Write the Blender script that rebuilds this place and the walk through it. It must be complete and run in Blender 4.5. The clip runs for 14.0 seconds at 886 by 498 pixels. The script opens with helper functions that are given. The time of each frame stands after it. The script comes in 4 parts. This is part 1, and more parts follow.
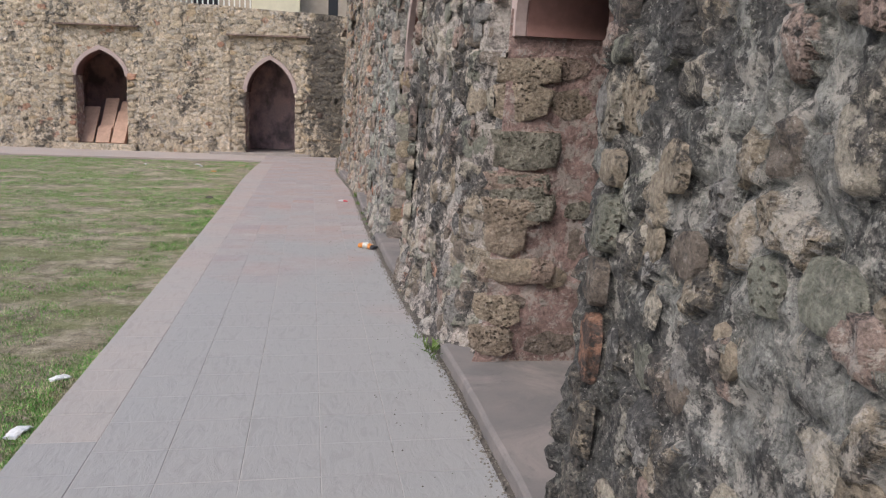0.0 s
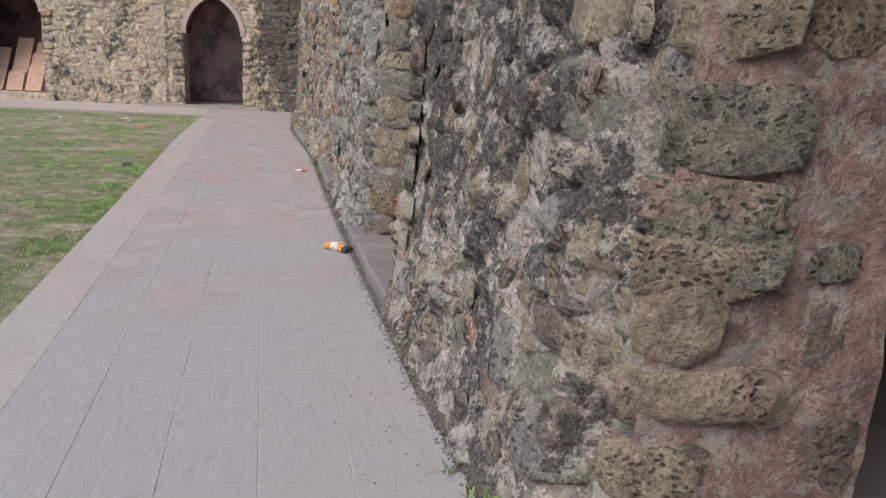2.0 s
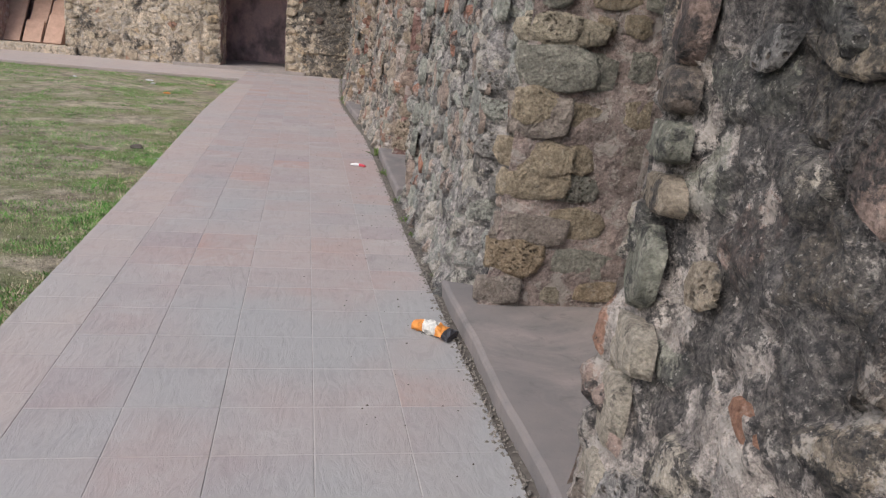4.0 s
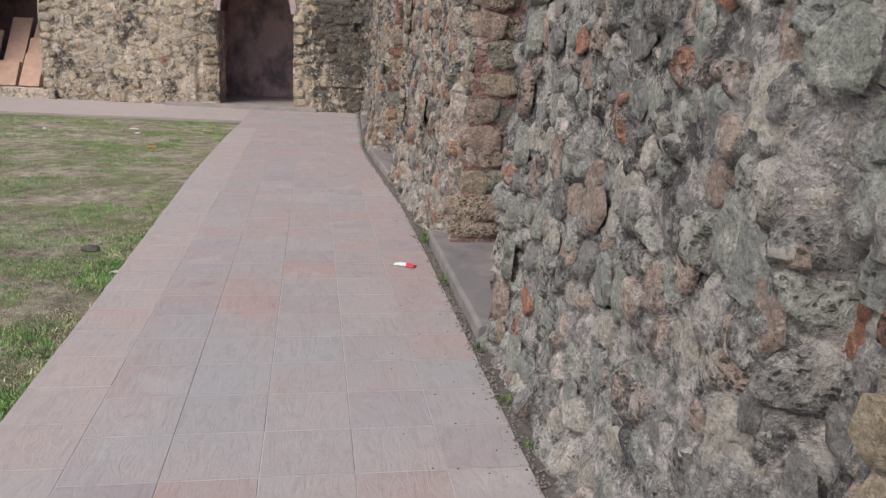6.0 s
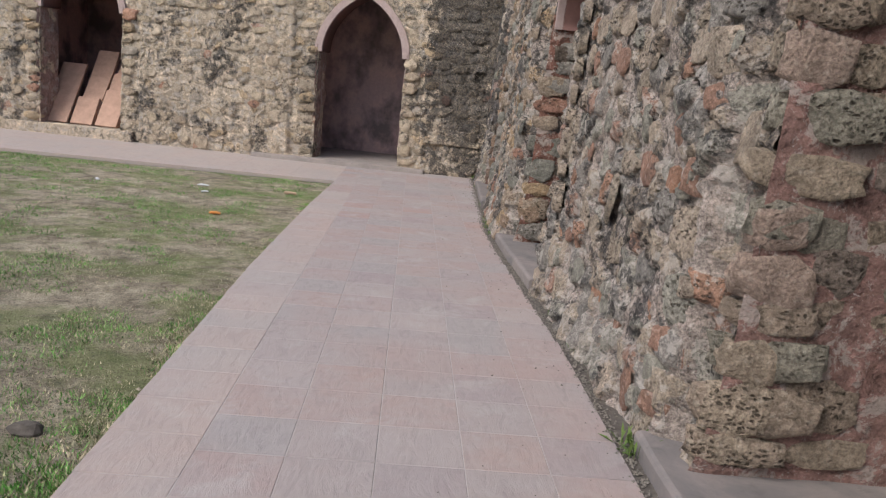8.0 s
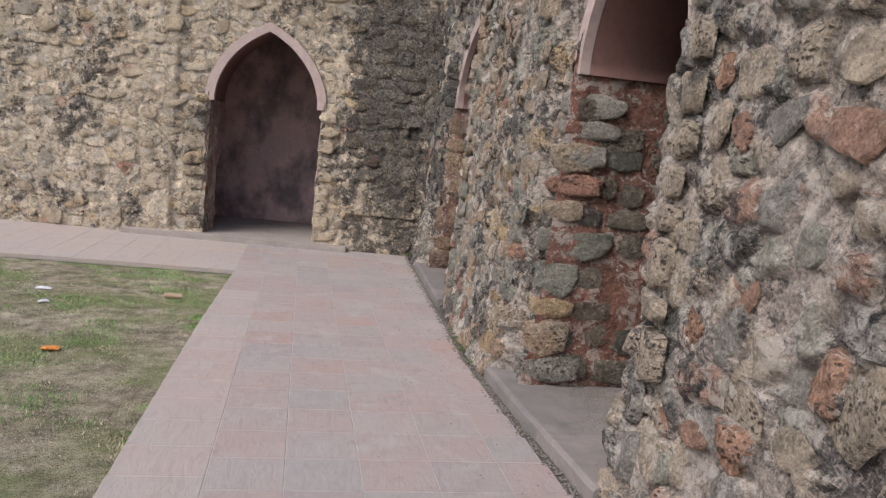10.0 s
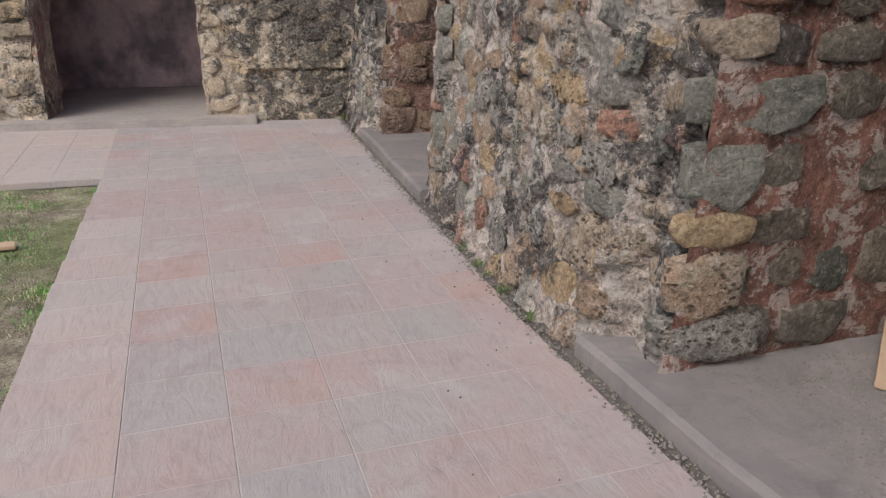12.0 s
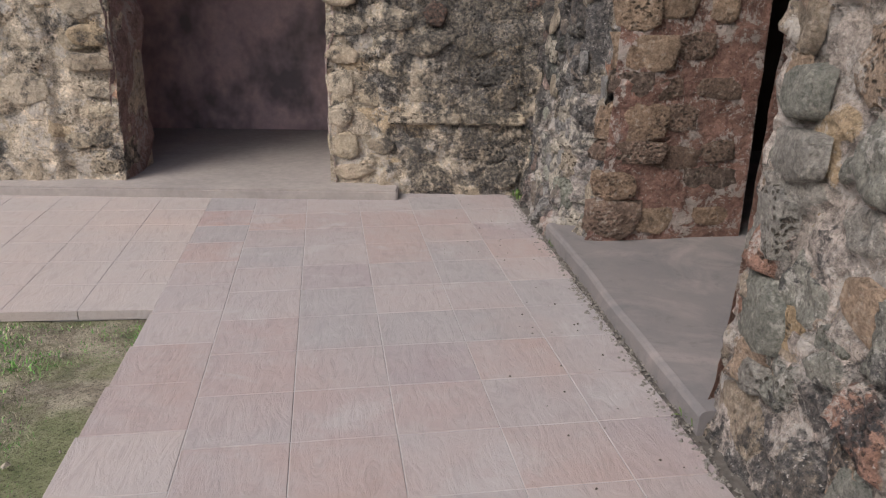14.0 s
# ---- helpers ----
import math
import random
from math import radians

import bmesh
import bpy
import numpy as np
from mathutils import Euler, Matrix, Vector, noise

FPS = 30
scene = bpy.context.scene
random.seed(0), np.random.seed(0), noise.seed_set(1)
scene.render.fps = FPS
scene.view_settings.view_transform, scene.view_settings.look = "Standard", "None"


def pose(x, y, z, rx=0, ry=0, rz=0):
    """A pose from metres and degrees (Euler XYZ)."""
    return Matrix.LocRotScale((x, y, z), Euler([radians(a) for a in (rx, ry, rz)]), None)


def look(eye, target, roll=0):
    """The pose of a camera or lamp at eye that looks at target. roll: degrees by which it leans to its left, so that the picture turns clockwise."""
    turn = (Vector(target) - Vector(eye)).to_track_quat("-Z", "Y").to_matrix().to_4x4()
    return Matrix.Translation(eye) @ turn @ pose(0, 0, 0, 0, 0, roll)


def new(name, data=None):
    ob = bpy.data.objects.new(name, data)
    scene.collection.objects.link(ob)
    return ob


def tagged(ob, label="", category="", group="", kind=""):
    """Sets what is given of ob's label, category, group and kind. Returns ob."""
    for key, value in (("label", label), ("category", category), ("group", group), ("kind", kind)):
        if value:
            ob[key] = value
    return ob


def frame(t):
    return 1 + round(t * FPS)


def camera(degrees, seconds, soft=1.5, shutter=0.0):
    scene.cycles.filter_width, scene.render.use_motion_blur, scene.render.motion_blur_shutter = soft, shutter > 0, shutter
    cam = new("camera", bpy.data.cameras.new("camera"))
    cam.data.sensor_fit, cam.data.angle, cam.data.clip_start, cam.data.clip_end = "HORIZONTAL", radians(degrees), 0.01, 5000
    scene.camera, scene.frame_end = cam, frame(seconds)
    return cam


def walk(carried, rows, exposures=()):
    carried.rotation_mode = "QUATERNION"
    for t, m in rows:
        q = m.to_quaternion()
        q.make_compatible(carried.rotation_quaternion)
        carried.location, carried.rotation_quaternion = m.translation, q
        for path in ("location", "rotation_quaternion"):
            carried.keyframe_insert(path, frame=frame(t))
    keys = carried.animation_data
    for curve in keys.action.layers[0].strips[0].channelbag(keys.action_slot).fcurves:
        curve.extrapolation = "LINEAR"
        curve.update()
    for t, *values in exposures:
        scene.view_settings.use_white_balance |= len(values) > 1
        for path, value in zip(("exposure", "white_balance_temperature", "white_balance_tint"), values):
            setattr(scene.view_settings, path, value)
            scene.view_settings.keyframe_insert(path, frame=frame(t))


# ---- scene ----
cam = camera(60.3, 14.0, soft=1.2)
PATH = [
    (0, (-0.049, -0.012, 1.602), (0.293, 1.924, 1.236), 2.1),
    (0.5, (0.06, 0.651, 1.585), (0.376, 2.597, 1.251), 1.1),
    (1, (0.097, 1.265, 1.5), (0.467, 3.195, 1.13), 4.5),
    (1.5, (0.112, 1.995, 1.471), (0.478, 3.9, 0.985), 4.1),
    (2, (0.027, 2.612, 1.493), (0.481, 4.5, 1.016), 3.2),
    (2.5, (-0.04, 3.234, 1.456), (0.459, 5.11, 0.974), 3.7),
    (3, (-0.066, 3.908, 1.451), (0.432, 5.753, 0.86), 3.9),
    (3.2, (-0.066, 4.151, 1.442), (0.388, 6.012, 0.864), 4.0),
    (5.3, (-0.102, 6.618, 1.536), (0.239, 8.506, 0.973), 5.8),
    (5.5, (-0.1, 6.86, 1.549), (0.235, 8.761, 1.026), 5.7),
    (6, (-0.163, 7.6, 1.556), (0.177, 9.497, 1.021), 3.0),
    (6.5, (-0.161, 8.267, 1.499), (0.262, 10.133, 0.918), 5.6),
    (7, (-0.23, 8.964, 1.506), (0.147, 10.855, 0.976), 6.2),
    (7.5, (-0.218, 9.685, 1.453), (-0.113, 11.638, 1.035), 5.6),
    (7.7, (-0.244, 9.967, 1.428), (-0.146, 11.922, 1.016), 5.8),
    (9.8, (-0.70, 12.623, 1.479), (-0.402, 14.561, 1.096), 2.1),
    (10, (-0.705, 12.904, 1.527), (-0.331, 14.847, 1.26), 5.6),
    (10.5, (-0.79, 13.45, 1.634), (-0.458, 15.411, 1.446), 4.3),
    (11, (-0.822, 14.082, 1.619), (-0.558, 16.035, 1.281), 0.8),
    (11.5, (-0.785, 14.735, 1.511), (-0.481, 16.643, 0.995), -1.1),
    (12, (-0.722, 15.423, 1.385), (-0.121, 17.205, 0.703), 0.1),
    (12.5, (-0.694, 16.002, 1.397), (-0.255, 17.836, 0.73), 1.1),
    (13, (-0.596, 16.605, 1.401), (-0.33, 18.485, 0.772), 1.3),
    (13.5, (-0.548, 17.225, 1.39), (-0.244, 19.092, 0.742), 2.3),
    (14, (-0.538, 17.873, 1.386), (-0.249, 19.744, 0.741), 0.8),
]
walk(cam, [(t, look(eye, target, roll)) for t, eye, target, roll in PATH], [(0, -0.08), (7.7, -0.13), (9.8, -0.04), (10.5, -0.2), (11, -0.24), (12.5, -0.04), (14, -0.1)])

# ---- light ----
world = bpy.data.worlds.new("sky")
scene.world = world
world.use_nodes = True
wn = world.node_tree
sky = wn.nodes.new("ShaderNodeTexSky")
sky.sky_type, sky.sun_disc = "NISHITA", False
sky.sun_elevation, sky.sun_rotation = radians(48), radians(-125)
sky.air_density, sky.dust_density, sky.ozone_density = 1.0, 4.0, 1.0
wn.links.new(sky.outputs[0], wn.nodes["Background"].inputs[0])
wn.nodes["Background"].inputs[1].default_value = 0.2
sun = new("sun", bpy.data.lights.new("sun", "SUN"))
sun.data.energy, sun.data.angle, sun.data.color = 1.9, radians(40), (0.925, 0.975, 1.0)
sun.matrix_world = look((-19, -5, 24), (0, 8, 0))


# ---- materials ----
class Mat:
    """A node material with a few shorthand calls."""

    def __init__(self, name, rough=0.9, spec=0.25):
        self.m = bpy.data.materials.new(name)
        self.m.use_nodes = True
        self.t = self.m.node_tree
        self.b = self.t.nodes["Principled BSDF"]
        self.b.inputs["Roughness"].default_value = rough
        self.b.inputs["Specular IOR Level"].default_value = spec
        self.pos = self.t.nodes.new("ShaderNodeNewGeometry").outputs["Position"]

    def node(self, kind, **inputs):
        n = self.t.nodes.new(kind)
        for k, v in inputs.items():
            self.put(n.inputs[k], v)
        return n

    def put(self, socket, v):
        if hasattr(v, "is_output"):
            self.t.links.new(v, socket)
        else:
            socket.default_value = v

    def scaled(self, s, src=None):
        n = self.node("ShaderNodeVectorMath")
        n.operation = "MULTIPLY"
        self.put(n.inputs[0], src or self.pos)
        n.inputs[1].default_value = s
        return n.outputs[0]

    def noise(self, scale, detail=5.0, rough=0.6, vec=None, dist=0.0):
        n = self.node("ShaderNodeTexNoise", Scale=scale, Detail=detail, Roughness=rough, Distortion=dist)
        self.put(n.inputs["Vector"], vec or self.pos)
        return n.outputs[0]

    def voronoi(self, scale, vec=None, feature="F1", rnd=1.0):
        n = self.node("ShaderNodeTexVoronoi", Scale=scale, Randomness=rnd)
        n.feature = feature
        self.put(n.inputs["Vector"], vec or self.pos)
        return n

    def ramp(self, fac, stops, mode="LINEAR"):
        n = self.node("ShaderNodeValToRGB", Fac=fac)
        n.color_ramp.interpolation = mode
        el = n.color_ramp.elements
        while len(el) < len(stops):
            el.new(0.5)
        for e, (p, c) in zip(el, stops):
            e.position = p
            e.color = (*c, 1) if isinstance(c, tuple) else (c, c, c, 1)
        return n.outputs[0]

    def mix(self, fac, a, b, how="MIX"):
        n = self.t.nodes.new("ShaderNodeMix")
        n.data_type, n.blend_type = "RGBA", how
        for i, v in ((0, fac), (6, a), (7, b)):
            self.put(n.inputs[i], (*v, 1) if isinstance(v, tuple) else v)
        return n.outputs[2]

    def math(self, op, a, b=0.0):
        n = self.t.nodes.new("ShaderNodeMath")
        n.operation = op
        self.put(n.inputs[0], a)
        self.put(n.inputs[1], b)
        return n.outputs[0]

    def bump(self, height, strength=0.5, dist=0.02, normal=None):
        n = self.node("ShaderNodeBump", Height=height, Strength=strength, Distance=dist)
        if normal:
            self.put(n.inputs["Normal"], normal)
        return n.outputs[0]

    def done(self, colour, normal=None):
        self.put(self.b.inputs["Base Color"], (*colour, 1) if isinstance(colour, tuple) else colour)
        if normal:
            self.put(self.b.inputs["Normal"], normal)
        return self.m

    def attribute(self, name):
        n = self.t.nodes.new("ShaderNodeAttribute")
        n.attribute_name = name
        return n.outputs["Fac"]

    def random(self, joined=False):
        if joined:
            return self.t.nodes.new("ShaderNodeNewGeometry").outputs["Random Per Island"]
        return self.t.nodes.new("ShaderNodeObjectInfo").outputs["Random"]


TAN, BEIGE, GREY, GREEN = (0.352, 0.29, 0.224), (0.44, 0.387, 0.321), (0.282, 0.264, 0.251), (0.255, 0.251, 0.207)
PINK, BROWN, BRICK = (0.343, 0.251, 0.216), (0.211, 0.172, 0.145), (0.37, 0.202, 0.141)


def lichen(m, low, high, stretch=0.75, corner=False):
    """Mask of black weather crust: broad patches broken up by finer ones."""
    broad = m.noise(1.3, 3, 0.6, m.scaled((1, 1, stretch)), 0.6)
    fine = m.noise(13.0, 6, 0.75)
    mid = m.noise(5.5, 6, 0.75, None, 0.4)
    both = m.math("ADD", m.math("MULTIPLY", broad, 0.36), m.math("ADD", m.math("MULTIPLY", fine, 0.34), m.math("MULTIPLY", mid, 0.38)))
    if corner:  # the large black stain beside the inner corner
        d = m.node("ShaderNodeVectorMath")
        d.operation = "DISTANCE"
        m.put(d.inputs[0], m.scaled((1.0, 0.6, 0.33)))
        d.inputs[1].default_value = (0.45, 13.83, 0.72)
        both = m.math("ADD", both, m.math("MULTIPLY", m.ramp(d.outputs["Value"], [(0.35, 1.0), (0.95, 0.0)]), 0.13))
    return m.math("MULTIPLY", m.ramp(both, [(low, 0.0), (high, 1.0)]), m.ramp(m.noise(45, 6, 0.8), [(0.38, 0.55), (0.6, 1.0)]))


def pitted(m, normal=None):
    """Relief of rough weathered stone."""
    grain = m.noise(55, 6, 0.7)
    coarse = m.noise(14, 5, 0.65, None, 0.5)
    crag = m.voronoi(38, m.scaled((1, 1, 1.2))).outputs["Distance"]
    n = m.bump(coarse, 1.0, 0.045, normal)
    n = m.bump(crag, 0.5, 0.01, n)
    return m.bump(grain, 0.9, 0.017, n)


def sponge(m):
    """Worm-eaten holes of porous limestone: 0 in a hole, 1 on the skin."""
    wob = m.node("ShaderNodeTexNoise", Scale=16.0, Detail=4.0)
    m.put(wob.inputs["Vector"], m.pos)
    bent = m.node("ShaderNodeVectorMath")
    bent.operation = "MULTIPLY_ADD"
    m.put(bent.inputs[0], wob.outputs["Color"])
    bent.inputs[1].default_value = (0.075, 0.075, 0.05)
    m.put(bent.inputs[2], m.scaled((1, 1, 1.5)))
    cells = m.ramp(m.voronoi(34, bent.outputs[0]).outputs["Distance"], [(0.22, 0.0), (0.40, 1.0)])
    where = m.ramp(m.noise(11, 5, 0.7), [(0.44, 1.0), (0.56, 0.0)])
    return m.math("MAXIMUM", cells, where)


def stone_mat(name, stops, joined=False, low=0.545, high=0.585, crust=(0.048, 0.046, 0.046), hole=0.9, corner=False, grain=0.7, share=0.5):
    m = Mat(name)
    r = m.random(joined)
    c = m.ramp(r, stops, "CONSTANT")
    c = m.mix(0.75, c, m.ramp(m.noise(7, 6, 0.7), [(0.3, 0.4), (0.7, 1.3)]), "MULTIPLY")
    c = m.mix(grain, c, m.ramp(m.noise(60, 6, 0.8), [(0.34, 0.35), (0.62, 1.3)]), "MULTIPLY")
    c = m.mix(m.ramp(m.noise(28, 4, 0.7), [(0.55, 0.0), (0.75, 0.55)]), c, (0.50, 0.45, 0.39))
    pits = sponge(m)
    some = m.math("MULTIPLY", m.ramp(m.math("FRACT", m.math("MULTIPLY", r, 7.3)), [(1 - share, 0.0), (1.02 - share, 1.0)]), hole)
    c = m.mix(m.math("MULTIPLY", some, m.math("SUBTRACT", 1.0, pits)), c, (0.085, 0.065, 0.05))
    c = m.mix(lichen(m, low, high, 0.75, corner), c, crust)
    h = m.math("MULTIPLY", pits, some)
    return m.done(c, m.bump(h, 1.0, 0.03, pitted(m)))


def mortar_mat(name, base, second, low=0.535, high=0.575, patches=True, crust=(0.048, 0.046, 0.047), fine=0.8, corner=False, palette=None, bare=0.4):
    m = Mat(name, 0.95)
    c = m.mix(m.ramp(m.noise(3.5, 6, 0.7, None, 0.8), [(0.35, 0.0), (0.65, 1.0)]), base, second)
    c = m.mix(fine, c, m.ramp(m.noise(22, 8, 0.8), [(0.36, 0.45), (0.52, 1.1), (0.64, 1.4)]), "MULTIPLY")
    c = m.mix(0.7, c, m.ramp(m.noise(8, 6, 0.75, None, 0.4), [(0.36, 0.45), (0.62, 1.35)]), "MULTIPLY")
    c = m.mix(fine, c, m.ramp(m.noise(70, 6, 0.8), [(0.36, 0.45), (0.5, 1.08), (0.6, 1.3)]), "MULTIPLY")
    normal = pitted(m)
    if patches:
        cell = m.attribute("cell")
        flat = m.attribute("inside")
        tone = m.ramp(cell, palette, "CONSTANT")
        tone = m.mix(0.65, tone, m.ramp(m.noise(17, 7, 0.8), [(0.3, 0.4), (0.7, 1.35)]), "MULTIPLY")
        tone = m.mix(0.7, tone, m.ramp(m.noise(65, 6, 0.8), [(0.36, 0.35), (0.6, 1.35)]), "MULTIPLY")
        edge = m.math("ADD", flat, m.math("MULTIPLY", m.math("SUBTRACT", m.noise(40, 4, 0.7), 0.5), 0.5))
        chosen = m.ramp(m.math("FRACT", m.math("MULTIPLY", cell, 13.7)), [(bare, 0.0), (bare + 0.02, 0.9)])
        c = m.mix(m.math("MULTIPLY", m.ramp(edge, [(0.40, 0.0), (0.55, 1.0)]), chosen), c, tone)
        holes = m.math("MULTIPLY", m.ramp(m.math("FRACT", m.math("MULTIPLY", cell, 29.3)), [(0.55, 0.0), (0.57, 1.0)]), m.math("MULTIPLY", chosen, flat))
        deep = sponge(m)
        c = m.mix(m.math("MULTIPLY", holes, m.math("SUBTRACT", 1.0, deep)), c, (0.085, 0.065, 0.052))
        normal = m.bump(m.math("MULTIPLY", holes, deep), 1.0, 0.03, normal)
    c = m.mix(m.ramp(m.noise(7.5, 10, 0.78, None, 0.4), [(0.52, 0.0), (0.55, 0.6)]), c, (0.50, 0.455, 0.415))
    c = m.mix(lichen(m, low, high, 0.75, corner), c, crust)
    c = m.mix(m.ramp(m.noise(75, 3, 0.6), [(0.62, 0.0), (0.72, 0.6)]), c, (0.55, 0.51, 0.47))
    return m.done(c, normal)


WARM = [(0.0, (0.576, 0.477, 0.365)), (0.3, (0.504, 0.405, 0.302)), (0.55, (0.558, 0.455, 0.333)), (0.76, (0.414, 0.36, 0.297)), (0.86, (0.558, 0.423, 0.279)), (0.97, (0.468, 0.27, 0.189))]
MIXED = [(0.0, TAN), (0.22, GREY), (0.38, BEIGE), (0.56, GREEN), (0.70, PINK), (0.82, BROWN), (0.965, BRICK)]
COBBLE = [(0.0, (0.33, 0.331, 0.29)), (0.25, (0.294, 0.294, 0.271)), (0.45, (0.423, 0.386, 0.336)), (0.62, (0.248, 0.235, 0.221)), (0.78, (0.368, 0.285, 0.239)), (0.965, (0.368, 0.184, 0.129))]
RUSTY = [(0.0, (0.374, 0.306, 0.238)), (0.25, (0.297, 0.281, 0.238)), (0.45, (0.408, 0.332, 0.264)), (0.66, (0.34, 0.204, 0.153)), (0.76, (0.255, 0.234, 0.212)), (0.93, (0.374, 0.212, 0.145))]
SANDY = [(0.0, (0.344, 0.271, 0.206)), (0.25, (0.241, 0.232, 0.198)), (0.45, (0.361, 0.258, 0.185)), (0.62, (0.284, 0.258, 0.228)), (0.80, (0.396, 0.284, 0.176)), (0.93, (0.327, 0.181, 0.133))]
BLOCKS = [(0.0, (0.40, 0.32, 0.245)), (0.3, (0.35, 0.275, 0.215)), (0.55, (0.29, 0.265, 0.215)), (0.68, (0.38, 0.285, 0.235)), (0.88, (0.25, 0.20, 0.17))]
# dull stones of the fourth opening, scaled down because that side lies in shadow
DULL_SHADED = [(0.0, (0.18, 0.152, 0.123)), (0.3, (0.123, 0.119, 0.0984)), (0.55, (0.156, 0.123, 0.0984)), (0.75, (0.213, 0.172, 0.135)), (0.9, (0.107, 0.0902, 0.082))]
EARTHY = [(0.0, (0.30, 0.205, 0.145)), (0.3, (0.22, 0.15, 0.115)), (0.55, (0.34, 0.24, 0.17)), (0.8, (0.18, 0.13, 0.105))]
YELLOW = [(0.0, (0.38, 0.31, 0.225)), (0.25, (0.31, 0.295, 0.25)), (0.5, (0.36, 0.275, 0.19)), (0.66, (0.32, 0.27, 0.235)), (0.85, (0.40, 0.345, 0.265))]
# each pier of the long wall: stones, share left bare, course heights, stone widths, mortar, second mortar, crust from, crust to, share of bare mortar
PIERS = [(MIXED, 0.62, (0.14, 0.24), (0.12, 0.30), (0.27, 0.262, 0.238), (0.185, 0.18, 0.172), 0.515, 0.54, 0.5),
         (MIXED, 0.62, (0.14, 0.24), (0.14, 0.30), (0.437, 0.378, 0.34), (0.311, 0.277, 0.26), 0.535, 0.56, 0.45),
         (COBBLE, 0.28, (0.11, 0.19), (0.10, 0.24), (0.352, 0.321, 0.299), (0.238, 0.22, 0.216), 0.555, 0.60, 0.3),
         (RUSTY, 0.40, (0.12, 0.24), (0.14, 0.34), (0.385, 0.324, 0.287), (0.303, 0.25, 0.221), 0.56, 0.60, 0.35),
         (SANDY, 0.45, (0.12, 0.26), (0.14, 0.34), (0.392, 0.328, 0.284), (0.312, 0.264, 0.236), 0.55, 0.58, 0.35),
         (MIXED, 0.40, (0.13, 0.22), (0.13, 0.27), (0.34, 0.289, 0.255), (0.238, 0.212, 0.2), 0.53, 0.575, 0.35)]
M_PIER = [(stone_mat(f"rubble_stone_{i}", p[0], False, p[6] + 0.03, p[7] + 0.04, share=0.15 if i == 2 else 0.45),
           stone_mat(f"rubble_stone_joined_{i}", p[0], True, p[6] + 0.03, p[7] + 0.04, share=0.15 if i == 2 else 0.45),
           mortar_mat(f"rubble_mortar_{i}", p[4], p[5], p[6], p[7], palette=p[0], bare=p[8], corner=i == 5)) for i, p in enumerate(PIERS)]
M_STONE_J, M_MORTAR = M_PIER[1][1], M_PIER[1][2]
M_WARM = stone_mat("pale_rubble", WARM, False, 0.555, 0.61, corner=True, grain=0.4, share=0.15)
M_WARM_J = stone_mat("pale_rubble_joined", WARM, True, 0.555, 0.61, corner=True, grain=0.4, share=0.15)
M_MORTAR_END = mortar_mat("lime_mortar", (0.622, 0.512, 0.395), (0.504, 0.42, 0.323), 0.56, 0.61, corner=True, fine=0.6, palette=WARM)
# each opening's side: blocks and mortar; the fourth pair has shadow mixed into its colours
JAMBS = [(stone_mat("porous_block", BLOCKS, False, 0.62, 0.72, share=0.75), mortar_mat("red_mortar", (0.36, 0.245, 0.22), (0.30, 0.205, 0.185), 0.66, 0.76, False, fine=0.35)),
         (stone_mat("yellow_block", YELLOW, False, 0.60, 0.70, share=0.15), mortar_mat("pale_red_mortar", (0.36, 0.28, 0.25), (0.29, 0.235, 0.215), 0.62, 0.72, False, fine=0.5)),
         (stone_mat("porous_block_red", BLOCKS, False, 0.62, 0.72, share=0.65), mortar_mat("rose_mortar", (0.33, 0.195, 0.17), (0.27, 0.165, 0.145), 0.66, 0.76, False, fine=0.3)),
         (stone_mat("dull_shaded_block", DULL_SHADED, False, 0.62, 0.72, share=0.3), mortar_mat("shaded_brick_red_mortar", (0.24, 0.118, 0.09), (0.185, 0.10, 0.078), 0.66, 0.76, False, fine=0.35)),
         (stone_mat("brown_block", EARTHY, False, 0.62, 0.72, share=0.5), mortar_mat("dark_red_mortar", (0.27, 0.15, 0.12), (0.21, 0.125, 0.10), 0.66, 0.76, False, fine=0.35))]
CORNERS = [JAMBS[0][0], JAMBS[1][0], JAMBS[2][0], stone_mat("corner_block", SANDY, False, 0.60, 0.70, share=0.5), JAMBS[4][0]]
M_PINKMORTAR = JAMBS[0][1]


def plaster_mat(name, base, second, soot=None):
    m = Mat(name, 0.85)
    c = m.mix(m.ramp(m.noise(2.2, 6, 0.65, None, 0.5), [(0.35, 0.0), (0.65, 1.0)]), base, second)
    c = m.mix(0.5, c, m.ramp(m.noise(18, 6, 0.7), [(0.3, 0.7), (0.7, 1.15)]), "MULTIPLY")
    if soot:
        c = m.mix(m.ramp(m.noise(1.6, 4, 0.6, m.scaled((1, 1, 0.8))), [(0.47, 0.0), (0.62, 0.85)]), c, soot)
    return m.done(c, m.bump(m.noise(40, 6, 0.7), 0.35, 0.006))


M_PLASTER = plaster_mat("pink_plaster", (0.47, 0.365, 0.345), (0.40, 0.31, 0.29))
# red underside of the arches, colour lowered to stand for shade there
M_SOFFIT = plaster_mat("shaded_red_plaster", (0.21, 0.11, 0.095), (0.17, 0.095, 0.085))
M_ROOM = plaster_mat("sooty_pink_plaster", (0.64, 0.44, 0.42), (0.52, 0.38, 0.38), (0.16, 0.135, 0.14))
# plaster of unlit spaces: the lack of light is painted into its colour
M_ROOMSHADE = plaster_mat("shade_toned_plaster", (0.13, 0.105, 0.09), (0.09, 0.075, 0.065))


